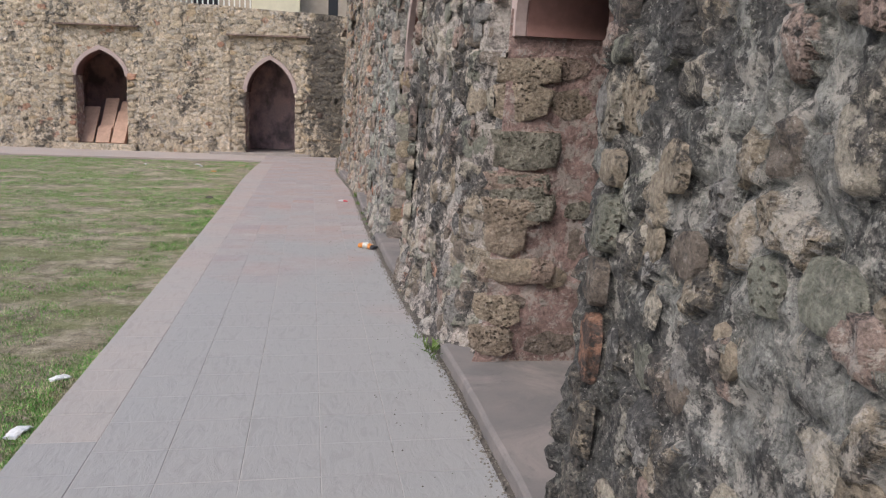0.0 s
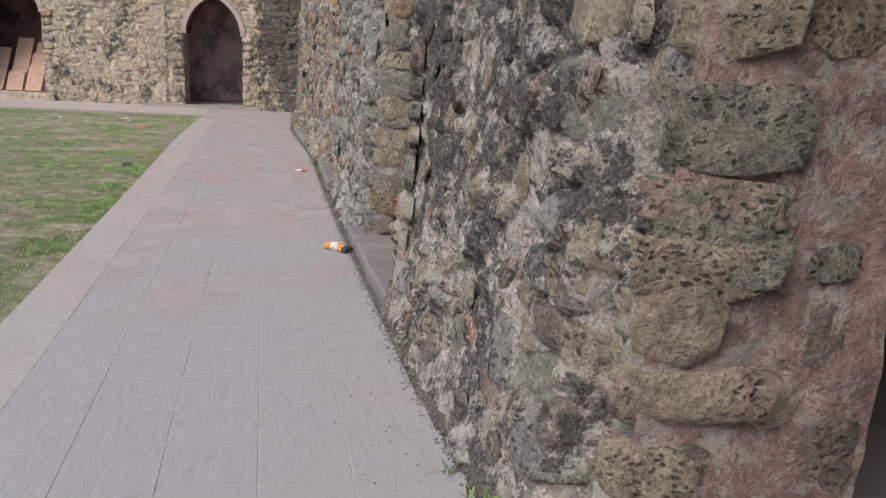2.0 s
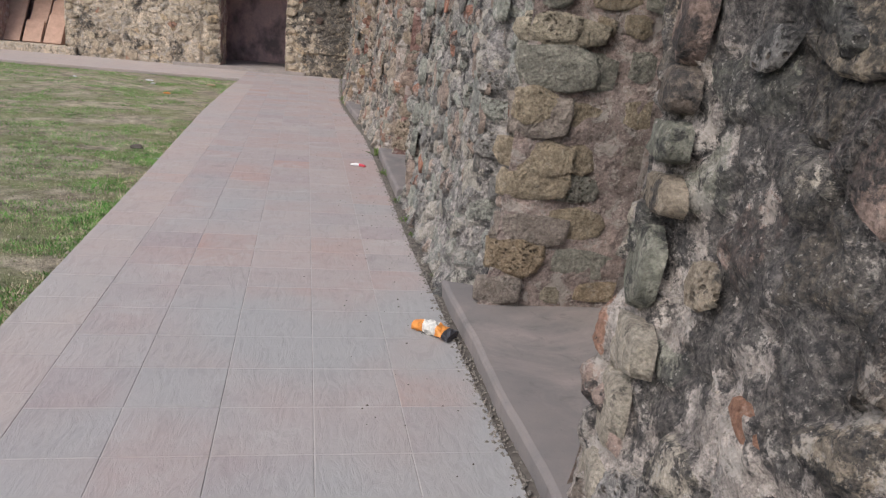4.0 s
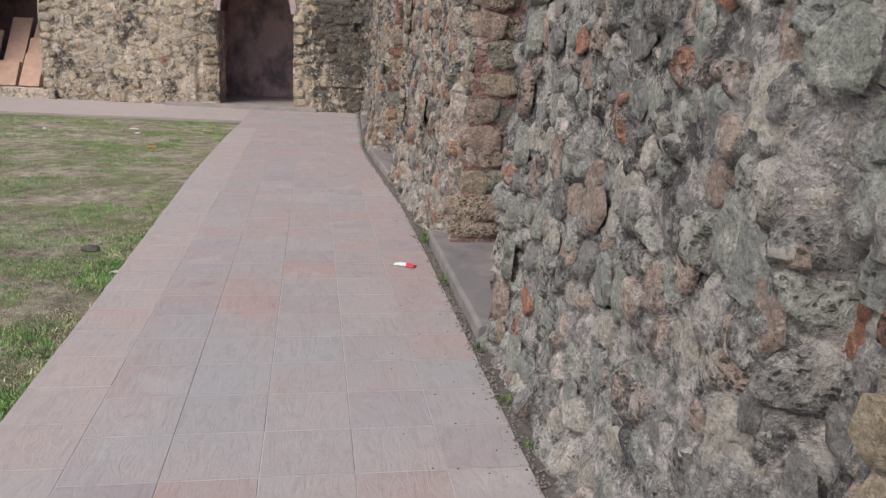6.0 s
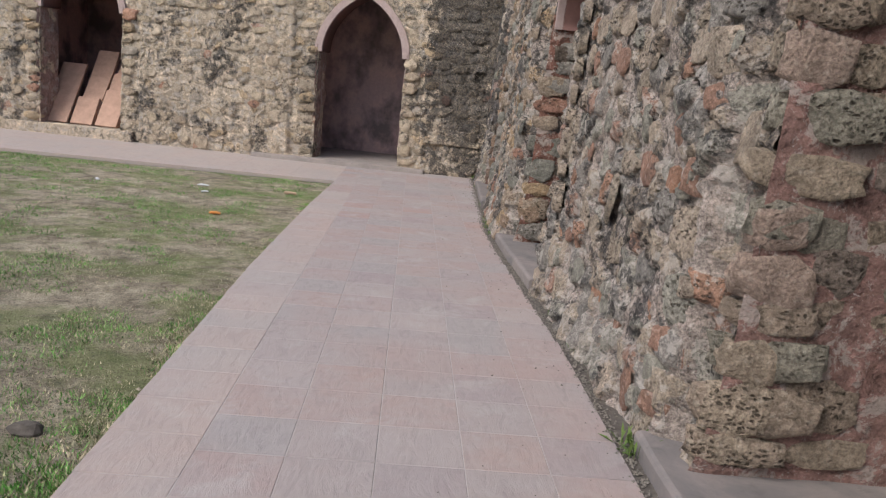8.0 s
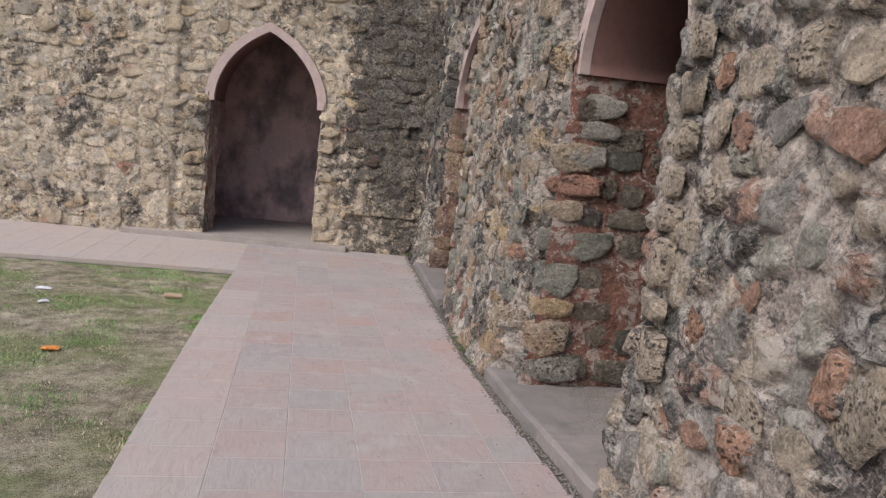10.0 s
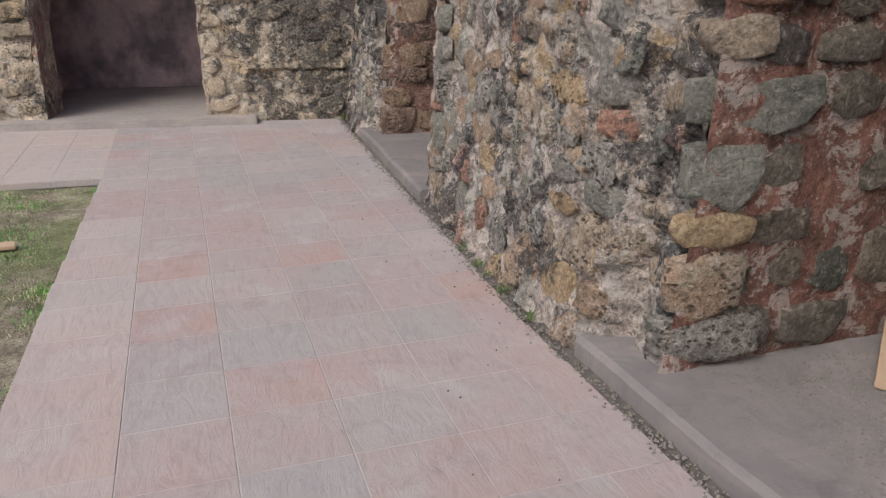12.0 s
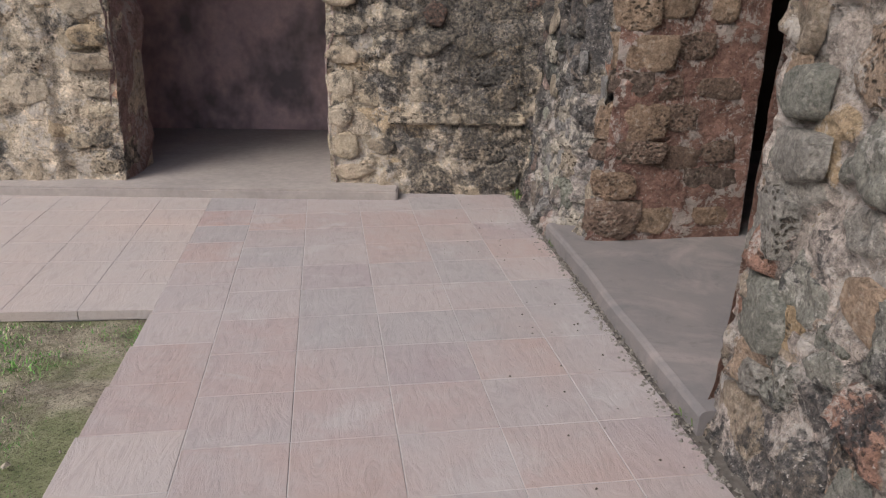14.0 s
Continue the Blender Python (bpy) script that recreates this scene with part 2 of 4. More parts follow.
def concrete_mat():
    m = Mat("concrete", 0.85)
    c = m.mix(m.ramp(m.noise(3.0, 6, 0.6), [(0.35, 0.0), (0.65, 1.0)]), (0.205, 0.182, 0.175), (0.16, 0.148, 0.148))
    c = m.mix(m.ramp(m.noise(1.7, 7, 0.7, None, 0.8), [(0.45, 0.0), (0.65, 0.7)]), c, (0.30, 0.255, 0.24))
    c = m.mix(m.ramp(m.noise(6, 8, 0.75, None, 0.6), [(0.55, 0.0), (0.68, 0.6)]), c, (0.12, 0.11, 0.105))
    c = m.mix(m.ramp(m.noise(60, 4, 0.7), [(0.6, 0.0), (0.7, 0.4)]), c, (0.12, 0.11, 0.105))
    return m.done(c, m.bump(m.noise(80, 5, 0.7), 0.3, 0.004))


M_CONCRETE = concrete_mat()
M_CELLFLOOR = plaster_mat("dusty_cell_floor", (0.36, 0.315, 0.29), (0.29, 0.255, 0.24))


def tile_mat(name, joined, pale=0.0):
    m = Mat(name, 0.75, 0.3)
    r = m.random(joined)
    c = m.ramp(r, [(0.0, (0.34, 0.30, 0.29)), (0.2, (0.35, 0.285, 0.27)), (0.4, (0.315, 0.295, 0.29)), (0.56, (0.37, 0.325, 0.31)),
                   (0.72, (0.36, 0.285, 0.262)), (0.86, (0.31, 0.265, 0.265)), (0.95, (0.37, 0.262, 0.232))], "CONSTANT")
    c = m.mix(m.ramp(m.noise(2.4, 5, 0.6, None, 0.6), [(0.35, 0.0), (0.65, 0.6)]), c, (0.335, 0.305, 0.30))
    c = m.mix(m.ramp(m.noise(9, 6, 0.7), [(0.45, 0.0), (0.65, 0.4)]), c, (0.38, 0.355, 0.345))
    c = m.mix(m.ramp(m.noise(1.1, 4, 0.6), [(0.5, 0.0), (0.7, 0.5)]), c, (0.36, 0.27, 0.245))
    c = m.mix(m.ramp(m.noise(2.8, 7, 0.6, None, 0.5), [(0.57, 0.0), (0.66, 0.45)]), c, (0.41, 0.39, 0.38))
    c = m.mix(m.ramp(m.noise(4.5, 8, 0.75), [(0.30, 0.6), (0.42, 0.0)]), c, (0.24, 0.205, 0.205))
    along = m.node("ShaderNodeSeparateXYZ", Vector=m.pos).outputs["Y"]
    dust = m.math("ADD", m.math("MULTIPLY", along, 0.05), m.noise(0.5, 3, 0.5))
    c = m.mix(m.ramp(dust, [(0.85, 0.92), (1.45, 0.0)]), c, (0.318, 0.322, 0.322))
    c = m.mix(pale, c, m.ramp(m.noise(1.7, 5, 0.6), [(0.35, (0.44, 0.375, 0.335)), (0.65, (0.40, 0.365, 0.34))]))
    riven = m.noise(16, 6, 0.7, m.scaled((1.0, 0.28, 1.0)), 1.6)
    lines = m.ramp(riven, [(0.40, 0.75), (0.5, 1.06), (0.56, 0.93), (0.66, 1.08)])
    c = m.mix(0.35, c, lines, "MULTIPLY")
    c = m.mix(1.0, c, (0.98, 0.955, 0.96), "MULTIPLY")
    c = m.mix(m.ramp(m.noise(90, 3, 0.6), [(0.66, 0.0), (0.74, 0.45)]), c, (0.24, 0.21, 0.2))
    return m.done(c, m.bump(m.noise(70, 5, 0.7), 0.3, 0.003, m.bump(riven, 0.45, 0.012)))


M_TILE, M_TILE_J = tile_mat("sandstone_tile", False), tile_mat("sandstone_tile_joined", True)
M_TILE_PALE, M_TILE_CROSS = tile_mat("pale_sandstone_tile", False, 0.45), tile_mat("pale_sandstone_tile_joined", True, 0.75)


def plain_mat(name, colour, rough=0.8, amount=0.35, scale=12.0, spec=0.3):
    m = Mat(name, rough, spec)
    c = m.mix(amount, colour, m.ramp(m.noise(scale, 6, 0.7), [(0.3, 0.35), (0.7, 1.35)]), "MULTIPLY")
    return m.done(c, m.bump(m.noise(scale * 4, 5, 0.7), 0.3, 0.006))


M_BED = plain_mat("joint_mortar", (0.40, 0.37, 0.36), 0.95)
M_DIRT = plain_mat("gap_dirt", (0.115, 0.10, 0.088), 1.0, 0.6, 30)


def lawn_mat():
    m = Mat("lawn_soil", 1.0, 0.1)
    c = m.mix(m.ramp(m.noise(1.2, 5, 0.65), [(0.4, 0.0), (0.62, 1.0)]), (0.31, 0.265, 0.20), (0.45, 0.39, 0.30))
    c = m.mix(m.ramp(m.noise(40, 6, 0.8), [(0.4, 0.0), (0.65, 0.8)]), c, (0.44, 0.38, 0.29))
    c = m.mix(0.9, c, m.ramp(m.noise(6, 6, 0.78), [(0.36, 0.4), (0.62, 1.35)]), "MULTIPLY")
    c = m.mix(m.ramp(m.noise(0.9, 6, 0.72, m.scaled((1, 1.5, 1))), [(0.46, 0.0), (0.58, 0.6)]), c, (0.17, 0.22, 0.075))
    c = m.mix(m.ramp(m.noise(90, 3, 0.7), [(0.52, 0.0), (0.66, 0.8)]), c, (0.08, 0.07, 0.05))
    return m.done(c, m.bump(m.noise(60, 6, 0.8), 0.9, 0.03))


M_LAWN = lawn_mat()


def blade_mat(name, stops):
    m = Mat(name, 0.7, 0.2)
    c = m.ramp(m.random(True), stops)
    return m.done(m.mix(0.9, c, m.ramp(m.noise(5.5, 5, 0.75, m.scaled((1, 1, 0.1))), [(0.36, 0.35), (0.62, 1.5)]), "MULTIPLY"))


M_GRASS = blade_mat("green_grass", [(0.0, (0.09, 0.23, 0.05)), (0.5, (0.15, 0.35, 0.08)), (0.8, (0.24, 0.39, 0.13)), (1.0, (0.46, 0.43, 0.27))])
M_STRAW = blade_mat("dry_grass", [(0.0, (0.42, 0.36, 0.24)), (0.45, (0.58, 0.51, 0.37)), (0.7, (0.34, 0.30, 0.20)), (0.85, (0.18, 0.24, 0.08)), (1.0, (0.12, 0.10, 0.07))])
M_WEED = blade_mat("weed_leaf", [(0.0, (0.07, 0.12, 0.03)), (1.0, (0.14, 0.20, 0.06))])


# ---- numbers of the plan ----
OPENINGS = [(2.55, 2.59, 4.33, 4.66, 2.04), (7.05, 7.09, 8.68, 9.02, 2.05), (11.33, 11.37, 13.02, 13.32, 2.02),
            (15.97, 16.01, 17.40, 17.72, 2.06), (19.95, 19.99, 21.70, 22.02, 2.00)]  # near edge, near jamb, far jamb, far edge, spring
BASE_Y = [-6.0, 2.0, 4.4, 6.0, 10.0, 13.0, 14.5, 16.5, 17.4, 18.2, 20.0, 21.7, 23.6]
BASE_X = [0.80, 0.80, 0.80, 0.73, 0.70, 0.73, 0.73, 0.64, 0.60, 0.57, 0.64, 0.71, 0.79]
PANEL_TOP, RISE, WALL_TOP, SILL = 3.42, 0.85, 4.25, 0.085
END_X, END_Y, END_SLOPE = 0.80, 23.0, 0.15
END_DIR = Vector((-1, END_SLOPE, 0)).normalized()
END_IN = Vector((END_SLOPE, 1, 0)).normalized()
# end wall arches along the wall from the corner: panel start, right jamb, left jamb, panel end, spring, apex, panel top, floor
END_ARCHES = [(0.98, 1.36, 2.80, 3.26, 1.86, 2.82, 3.42, 0.06), (5.88, 6.25, 7.74, 8.18, 2.17, 2.93, 3.55, 0.17)]


# ---- building helpers ----
def lattice(ix, iy, seed):
    h = np.sin(ix * 127.1 + iy * 311.7 + seed * 74.7) * 43758.5453
    return h - np.floor(h)


def value_noise(x, y, seed=0):
    ix, iy = np.floor(x), np.floor(y)
    fx, fy = x - ix, y - iy
    fx, fy = fx * fx * (3 - 2 * fx), fy * fy * (3 - 2 * fy)
    a, b = lattice(ix, iy, seed), lattice(ix + 1, iy, seed)
    c, d = lattice(ix, iy + 1, seed), lattice(ix + 1, iy + 1, seed)
    return (a + (b - a) * fx) * (1 - fy) + (c + (d - c) * fx) * fy - 0.5


def fbm(x, y, scale, octaves=4, seed=0):
    x, y = np.asarray(x, float), np.asarray(y, float)
    total, amp = 0.0, 1.0
    for i in range(octaves):
        total = total + amp * value_noise(x * scale + 17.3 * i, y * scale - 9.1 * i, seed + i)
        scale, amp = scale * 2.03, amp * 0.55
    return total


def rubble_cells(u, v, su, sv, seed):
    """Uneven cells of a rubble face: a random number for each stone, and 0 in the joints to 1 on the stone."""
    wu = u * su + 0.55 * fbm(u, v, 5.0, 3, seed + 3)
    wv = v * sv + 0.55 * fbm(u, v, 5.0, 3, seed + 8)
    iu, iv = np.floor(wu), np.floor(wv)
    first, second, ident = np.full(u.shape, 9.0), np.full(u.shape, 9.0), np.zeros(u.shape)
    for du in (-1, 0, 1):
        for dv in (-1, 0, 1):
            cu, cv = iu + du, iv + dv
            d = np.hypot(cu + 0.1 + 0.8 * lattice(cu, cv, seed) - wu, cv + 0.1 + 0.8 * lattice(cu, cv, seed + 1) - wv)
            nearer = d < first
            second = np.where(nearer, first, np.minimum(second, d))
            ident = np.where(nearer, lattice(cu, cv, seed + 2), ident)
            first = np.where(nearer, d, first)
    return ident, smooth01((second - first - 0.04) / 0.22)


def give_cells(ob, ident, inside):
    for name, values in (("cell", ident), ("inside", inside)):
        ob.data.attributes.new(name, "FLOAT", "POINT").data.foreach_set("value", values.astype(np.float32))


def mesh_object(name, verts, faces, material, parent=None, label="", smooth=True):
    me = bpy.data.meshes.new(name)
    me.from_pydata([tuple(v) for v in verts], [], [tuple(f) for f in faces])
    me.materials.append(material)
    if smooth:
        me.polygons.foreach_set("use_smooth", [True] * len(me.polygons))
    me.update()
    ob = new(name, me)
    ob.parent = parent
    if label:
        ob["label"] = label
    return ob


def part(name, bm, material, parent=None, label="", smooth=False):
    me = bpy.data.meshes.new(name)
    bmesh.ops.recalc_face_normals(bm, faces=bm.faces)
    bm.to_mesh(me)
    bm.free()
    me.materials.append(material)
    if smooth:
        me.polygons.foreach_set("use_smooth", [True] * len(me.polygons))
    ob = new(name, me)
    ob.parent = parent
    if label:
        ob["label"] = label
    return ob


def box(bm, x0, x1, y0, y1, z0, z1, bevel=0.0):
    made = bmesh.ops.create_cube(bm, size=1.0)["verts"]
    for v in made:
        v.co = Vector((x0 + (v.co.x + 0.5) * (x1 - x0), y0 + (v.co.y + 0.5) * (y1 - y0), z0 + (v.co.z + 0.5) * (z1 - z0)))
    if bevel:
        edges = list({e for v in made for e in v.link_edges})
        bmesh.ops.bevel(bm, geom=edges, offset=bevel, segments=2, affect="EDGES")


def box_object(name, x0, x1, y0, y1, z0, z1, material, parent=None, bevel=0.0, label=""):
    bm = bmesh.new()
    box(bm, x0, x1, y0, y1, z0, z1, bevel)
    return part(name, bm, material, parent, label)


def grid_faces(nu, nv, keep=None):
    """Quads of an nu x nv lattice of vertices (v runs fastest); keep: mask of the cells."""
    i, j = np.meshgrid(np.arange(nu - 1), np.arange(nv - 1), indexing="ij")
    if keep is not None:
        i, j = i[keep], j[keep]
    a = (i * nv + j).ravel()
    return np.stack([a, a + 1, a + nv + 1, a + nv], 1)


def arch_height(u, spring, rise):
    """Pointed four-centred arch; u: 0 at the middle, 1 at the springing."""
    u = np.clip(np.abs(u), 0, 1)
    return spring + rise * (0.62 * np.sqrt(np.maximum(0, 1 - u ** 2.6)) + 0.38 * (1 - u))


def compact(verts, faces):
    used, inverse = np.unique(faces, return_inverse=True)
    return verts[used], inverse.reshape(faces.shape), used


# unit stones: ten-sided, domed, with a sunk rim
def unit_stone(rng, square):
    n = 10
    power = rng.uniform(4.0, 8.0) if square else rng.uniform(2.4, 5.0)
    verts, faces = [], []
    angles = [2 * math.pi * (k + rng.uniform(-0.25, 0.25)) / n for k in range(n)]
    radii = []
    turn, count = rng.uniform(0, 6.283), rng.choice((4, 5, 5, 6))
    sides = [(turn + 2 * math.pi * (k + rng.uniform(-0.25, 0.25)) / count, rng.uniform(0.36, 0.5)) for k in range(count)]
    for a in angles:
        if not square:
            radii.append(min(0.56, min(d / max(0.05, math.cos(a - b)) for b, d in sides)) * rng.uniform(0.95, 1.05))
            continue
        c, s = abs(math.cos(a)), abs(math.sin(a))
        radii.append(0.5 / (c ** power + s ** power) ** (1 / power) * rng.uniform(0.86, 1.08))
    for ring, (k, z) in enumerate(((1.05, -1.2), (0.97, 0.62), (0.74, 1.0))):
        for a, r in zip(angles, radii):
            wob = rng.uniform(0.94, 1.06)
            verts.append((r * k * wob * math.cos(a), r * k * wob * math.sin(a), z + (rng.uniform(-0.2, 0.2) if ring else 0)))
    verts.append((rng.uniform(-0.08, 0.08), rng.uniform(-0.08, 0.08), rng.uniform(0.85, 1.15)))
    for ring in range(2):
        for k in range(n):
            l = (k + 1) % n
            faces.append((ring * n + k, ring * n + l, (ring + 1) * n + l, (ring + 1) * n + k))
    for k in range(n):
        faces.append((2 * n + k, 2 * n + (k + 1) % n, 3 * n))
    return np.array(verts), faces


stone_rng = random.Random(5)
ROUND = [unit_stone(stone_rng, False) for _ in range(26)]
SQUARE = [unit_stone(stone_rng, True) for _ in range(20)]
stone_meshes = {}


def stone_mesh(square, k, material):
    key = (square, k, material.name)
    if key not in stone_meshes:
        me = bpy.data.meshes.new("stone")
        verts, faces = (SQUARE if square else ROUND)[k]
        me.from_pydata([tuple(v) for v in verts], [], faces)
        me.materials.append(material)
        me.polygons.foreach_set("use_smooth", [True] * len(me.polygons))
        stone_meshes[key] = me
    return stone_meshes[key]


def courses(rng, u0, u1, z0, z1, heights, widths):
    """Rows of uneven cells: middle u, middle z, width, height."""
    z, out = z0, []
    while z < z1:
        h = rng.uniform(*heights)
        u = u0 - rng.uniform(0, widths[1])
        while u < u1:
            w = rng.uniform(*widths)
            out.append((u + w / 2, z + h / 2 + rng.uniform(-0.03, 0.03), w, h * rng.uniform(0.85, 1.15)))
            u += w
        z += h
    return out


def lay_stones(stones, material, joined_material, parent, limit, square=False, seed=0):
    """stones: (place, right, up, out, width, height, depth). The first of them become objects, the rest one mesh."""
    rng = random.Random(seed)
    verts, faces, count = [], [], 0
    for n, (p, right, up, out, w, h, d) in enumerate(stones):
        m = Matrix((right * w, up * h, out * d)).transposed().to_4x4()
        m.translation = p
        k = rng.randrange(len(SQUARE if square else ROUND))
        if n < limit:
            ob = new("stone", stone_mesh(square, k, material))
            ob.parent = parent
            ob.matrix_basis = m
        else:
            uv, uf = (SQUARE if square else ROUND)[k]
            a = np.array(m)
            verts.append(uv @ a[:3, :3].T + a[:3, 3])
            faces += [tuple(i + count for i in f) for f in uf]
            count += len(uv)
    if verts:
        tagged(mesh_object("rubble", np.concatenate(verts), faces, joined_material, parent), kind="stuff")


def smooth01(a):
    a = np.clip(a, 0, 1)
    return a * a * (3 - 2 * a)


# ---- ground, lawn, paving ----
LAWN_X, LAWN_Y = -1.36, 21.2


def lawn_edge(y):
    return np.interp(y, [0, 8, 12, 16, 19, 21.2], [-1.355, -1.36, -1.385, -1.44, -1.41, -1.345])



def build_ground():
    xs = np.concatenate([[-70, -40, -25], np.arange(-14, -1.0, 0.22), [0, 1.0, 6, 25, 70]])
    ys = np.concatenate([[-70, -30, -8], np.arange(-3, 22, 0.22), [24, 30, 70]])
    gx, gy = np.meshgrid(xs, ys, indexing="ij")
    bumps = np.where((gx < -1.5) & (gx > -14) & (gy > -3) & (gy < 21.4), 0.035 * fbm(gx, gy, 0.8, 4, 3), 0)
    verts = np.stack([gx, gy, -0.052 + bumps], -1).reshape(-1, 3)
    ob = mesh_object("ground", verts, grid_faces(len(xs), len(ys))[:, ::-1], M_LAWN)
    return tagged(ob, "patchy dry lawn soil beside the stone path", "ground", kind="structure")


ground = build_ground()


def cover(x, y):
    return 1.3 * fbm(x, y * 1.4, 2.4, 5, 21) + 0.10 * smooth01((-2.0 - x) / 3) + 0.08 * smooth01((9 - y) / 5) + 0.1 * smooth01((y - 18.5) / 2) - 0.05


def blades(name, n, seed, tall, wide, wanted, material, label):
    rng = np.random.default_rng(seed)
    k = n * 4
    d = rng.random(k) ** 1.7
    y = rng.uniform(0.5, 22.6, k)
    x = lawn_edge(y) - 0.02 - d * 9.0
    keep = (y < LAWN_Y - 0.03 - 0.07 * (x - LAWN_X)) & wanted(x, y, rng)
    x, y = x[keep][:n], y[keep][:n]
    n = len(x)
    z = np.full(n, -0.06) + 0.035 * fbm(x, y, 0.8, 4, 3)
    a, h = rng.uniform(0, 6.283, n), rng.uniform(*tall, n)
    lean = rng.uniform(0.2, 1.0, n) * h
    la = rng.uniform(0, 6.283, n)
    w = wide * rng.uniform(0.6, 1.4, n) * (1 + (LAWN_X - x) * 0.12)
    dx, dy = np.cos(a) * w, np.sin(a) * w
    p = np.stack([np.stack([x - dx, y - dy, z], -1), np.stack([x + dx, y + dy, z], -1),
                  np.stack([x + np.cos(la) * lean, y + np.sin(la) * lean, z + h], -1)], 1).reshape(-1, 3)
    f = np.arange(3 * n).reshape(-1, 3)
    ob = mesh_object(name, p, f, material, smooth=False)
    return tagged(ob, label, "grass", kind="stuff")


blades("grass", 230000, 4, (0.01, 0.035), 0.0036, lambda x, y, r: cover(x, y) + r.normal(0, 0.13, len(x)) > 0.05, M_GRASS, "short green grass in uneven clumps on the lawn")
blades("dry_grass", 260000, 9, (0.008, 0.026), 0.0034, lambda x, y, r: cover(x, y) + r.normal(0, 0.2, len(x)) > -0.25, M_STRAW, "dry straw coloured grass on bare soil")

COLUMNS = [-1.36, -1.03, -0.69, -0.345, 0.0, 0.34, 0.685]
PITCH = 0.332
bed = box_object("path_bed", -1.325, 0.49, -5, 23.5, -0.06, -0.0022, M_BED)
tagged(bed, "mortar bed under the sandstone path", "path", kind="structure")


def tile_verts(w, l, rng):
    b, t = 0.0016, 0.045
    dz = [rng.uniform(-0.0007, 0.0007) for _ in range(4)]
    j = [rng.uniform(0, 0.0012) for _ in range(8)]
    c = [(-w / 2 + j[0], -l / 2 + j[1]), (w / 2 - j[2], -l / 2 + j[3]), (w / 2 - j[4], l / 2 - j[5]), (-w / 2 + j[6], l / 2 - j[7])]
    verts = [(x, y, -t) for x, y in c] + [(x, y, -b) for x, y in c] + [(x * (1 - 2 * b / w), y * (1 - 2 * b / l), d) for (x, y), d in zip(c, dz)]
    faces = [(8, 9, 10, 11)]
    for r in (0, 4):
        faces += [(r + k, r + (k + 1) % 4, r + 4 + (k + 1) % 4, r + 4 + k) for k in range(4)]
    return verts, faces


# ---- right-hand wall ----
def wall_x(y, z, rough=True):
    """Outer face of the long wall: a foot that spreads, a slight batter, recessed panels round the openings."""
    y, z = np.asarray(y, float), np.asarray(z, float)
    x = np.interp(y, BASE_Y, BASE_X) + 0.10 * (1 - np.exp(-np.maximum(z, 0) / 0.22)) + 0.035 * z
    for a, _, _, b, _ in OPENINGS:
        wob = 0.04 * fbm(z, z * 0 + a, 3.0, 3, 7)
        inside = smooth01((y - a - wob) / 0.05) * smooth01((b + wob - y) / 0.07) * smooth01((PANEL_TOP - z) / 0.04)
        x = x - 0.05 * np.exp(-((y - a) / 0.13) ** 2) * smooth01(z / 0.5)
        x = x + 0.10 * inside + 0.06 * np.exp(-((y - b + 0.06 + wob) / 0.045) ** 2) * smooth01((PANEL_TOP - z) / 0.04)
    if rough:
        x = x + 0.045 * fbm(y, z, 2.2, 3, 31) + 0.05 * np.abs(fbm(y, z, 6.5, 3, 41)) + 0.016 * fbm(y, z, 24, 3, 51)
    return x


def opening_height(y):
    """Height of the clear opening over each y; -1 where the wall is solid."""
    h = np.full(np.shape(y), -1.0)
    for _, a, b, _, s in OPENINGS:
        u = (y - (a + b) / 2) / ((b - a) / 2)
        h = np.where(np.abs(u) < 1, arch_height(u, s, RISE), h)
    return h


THICK = 0.92


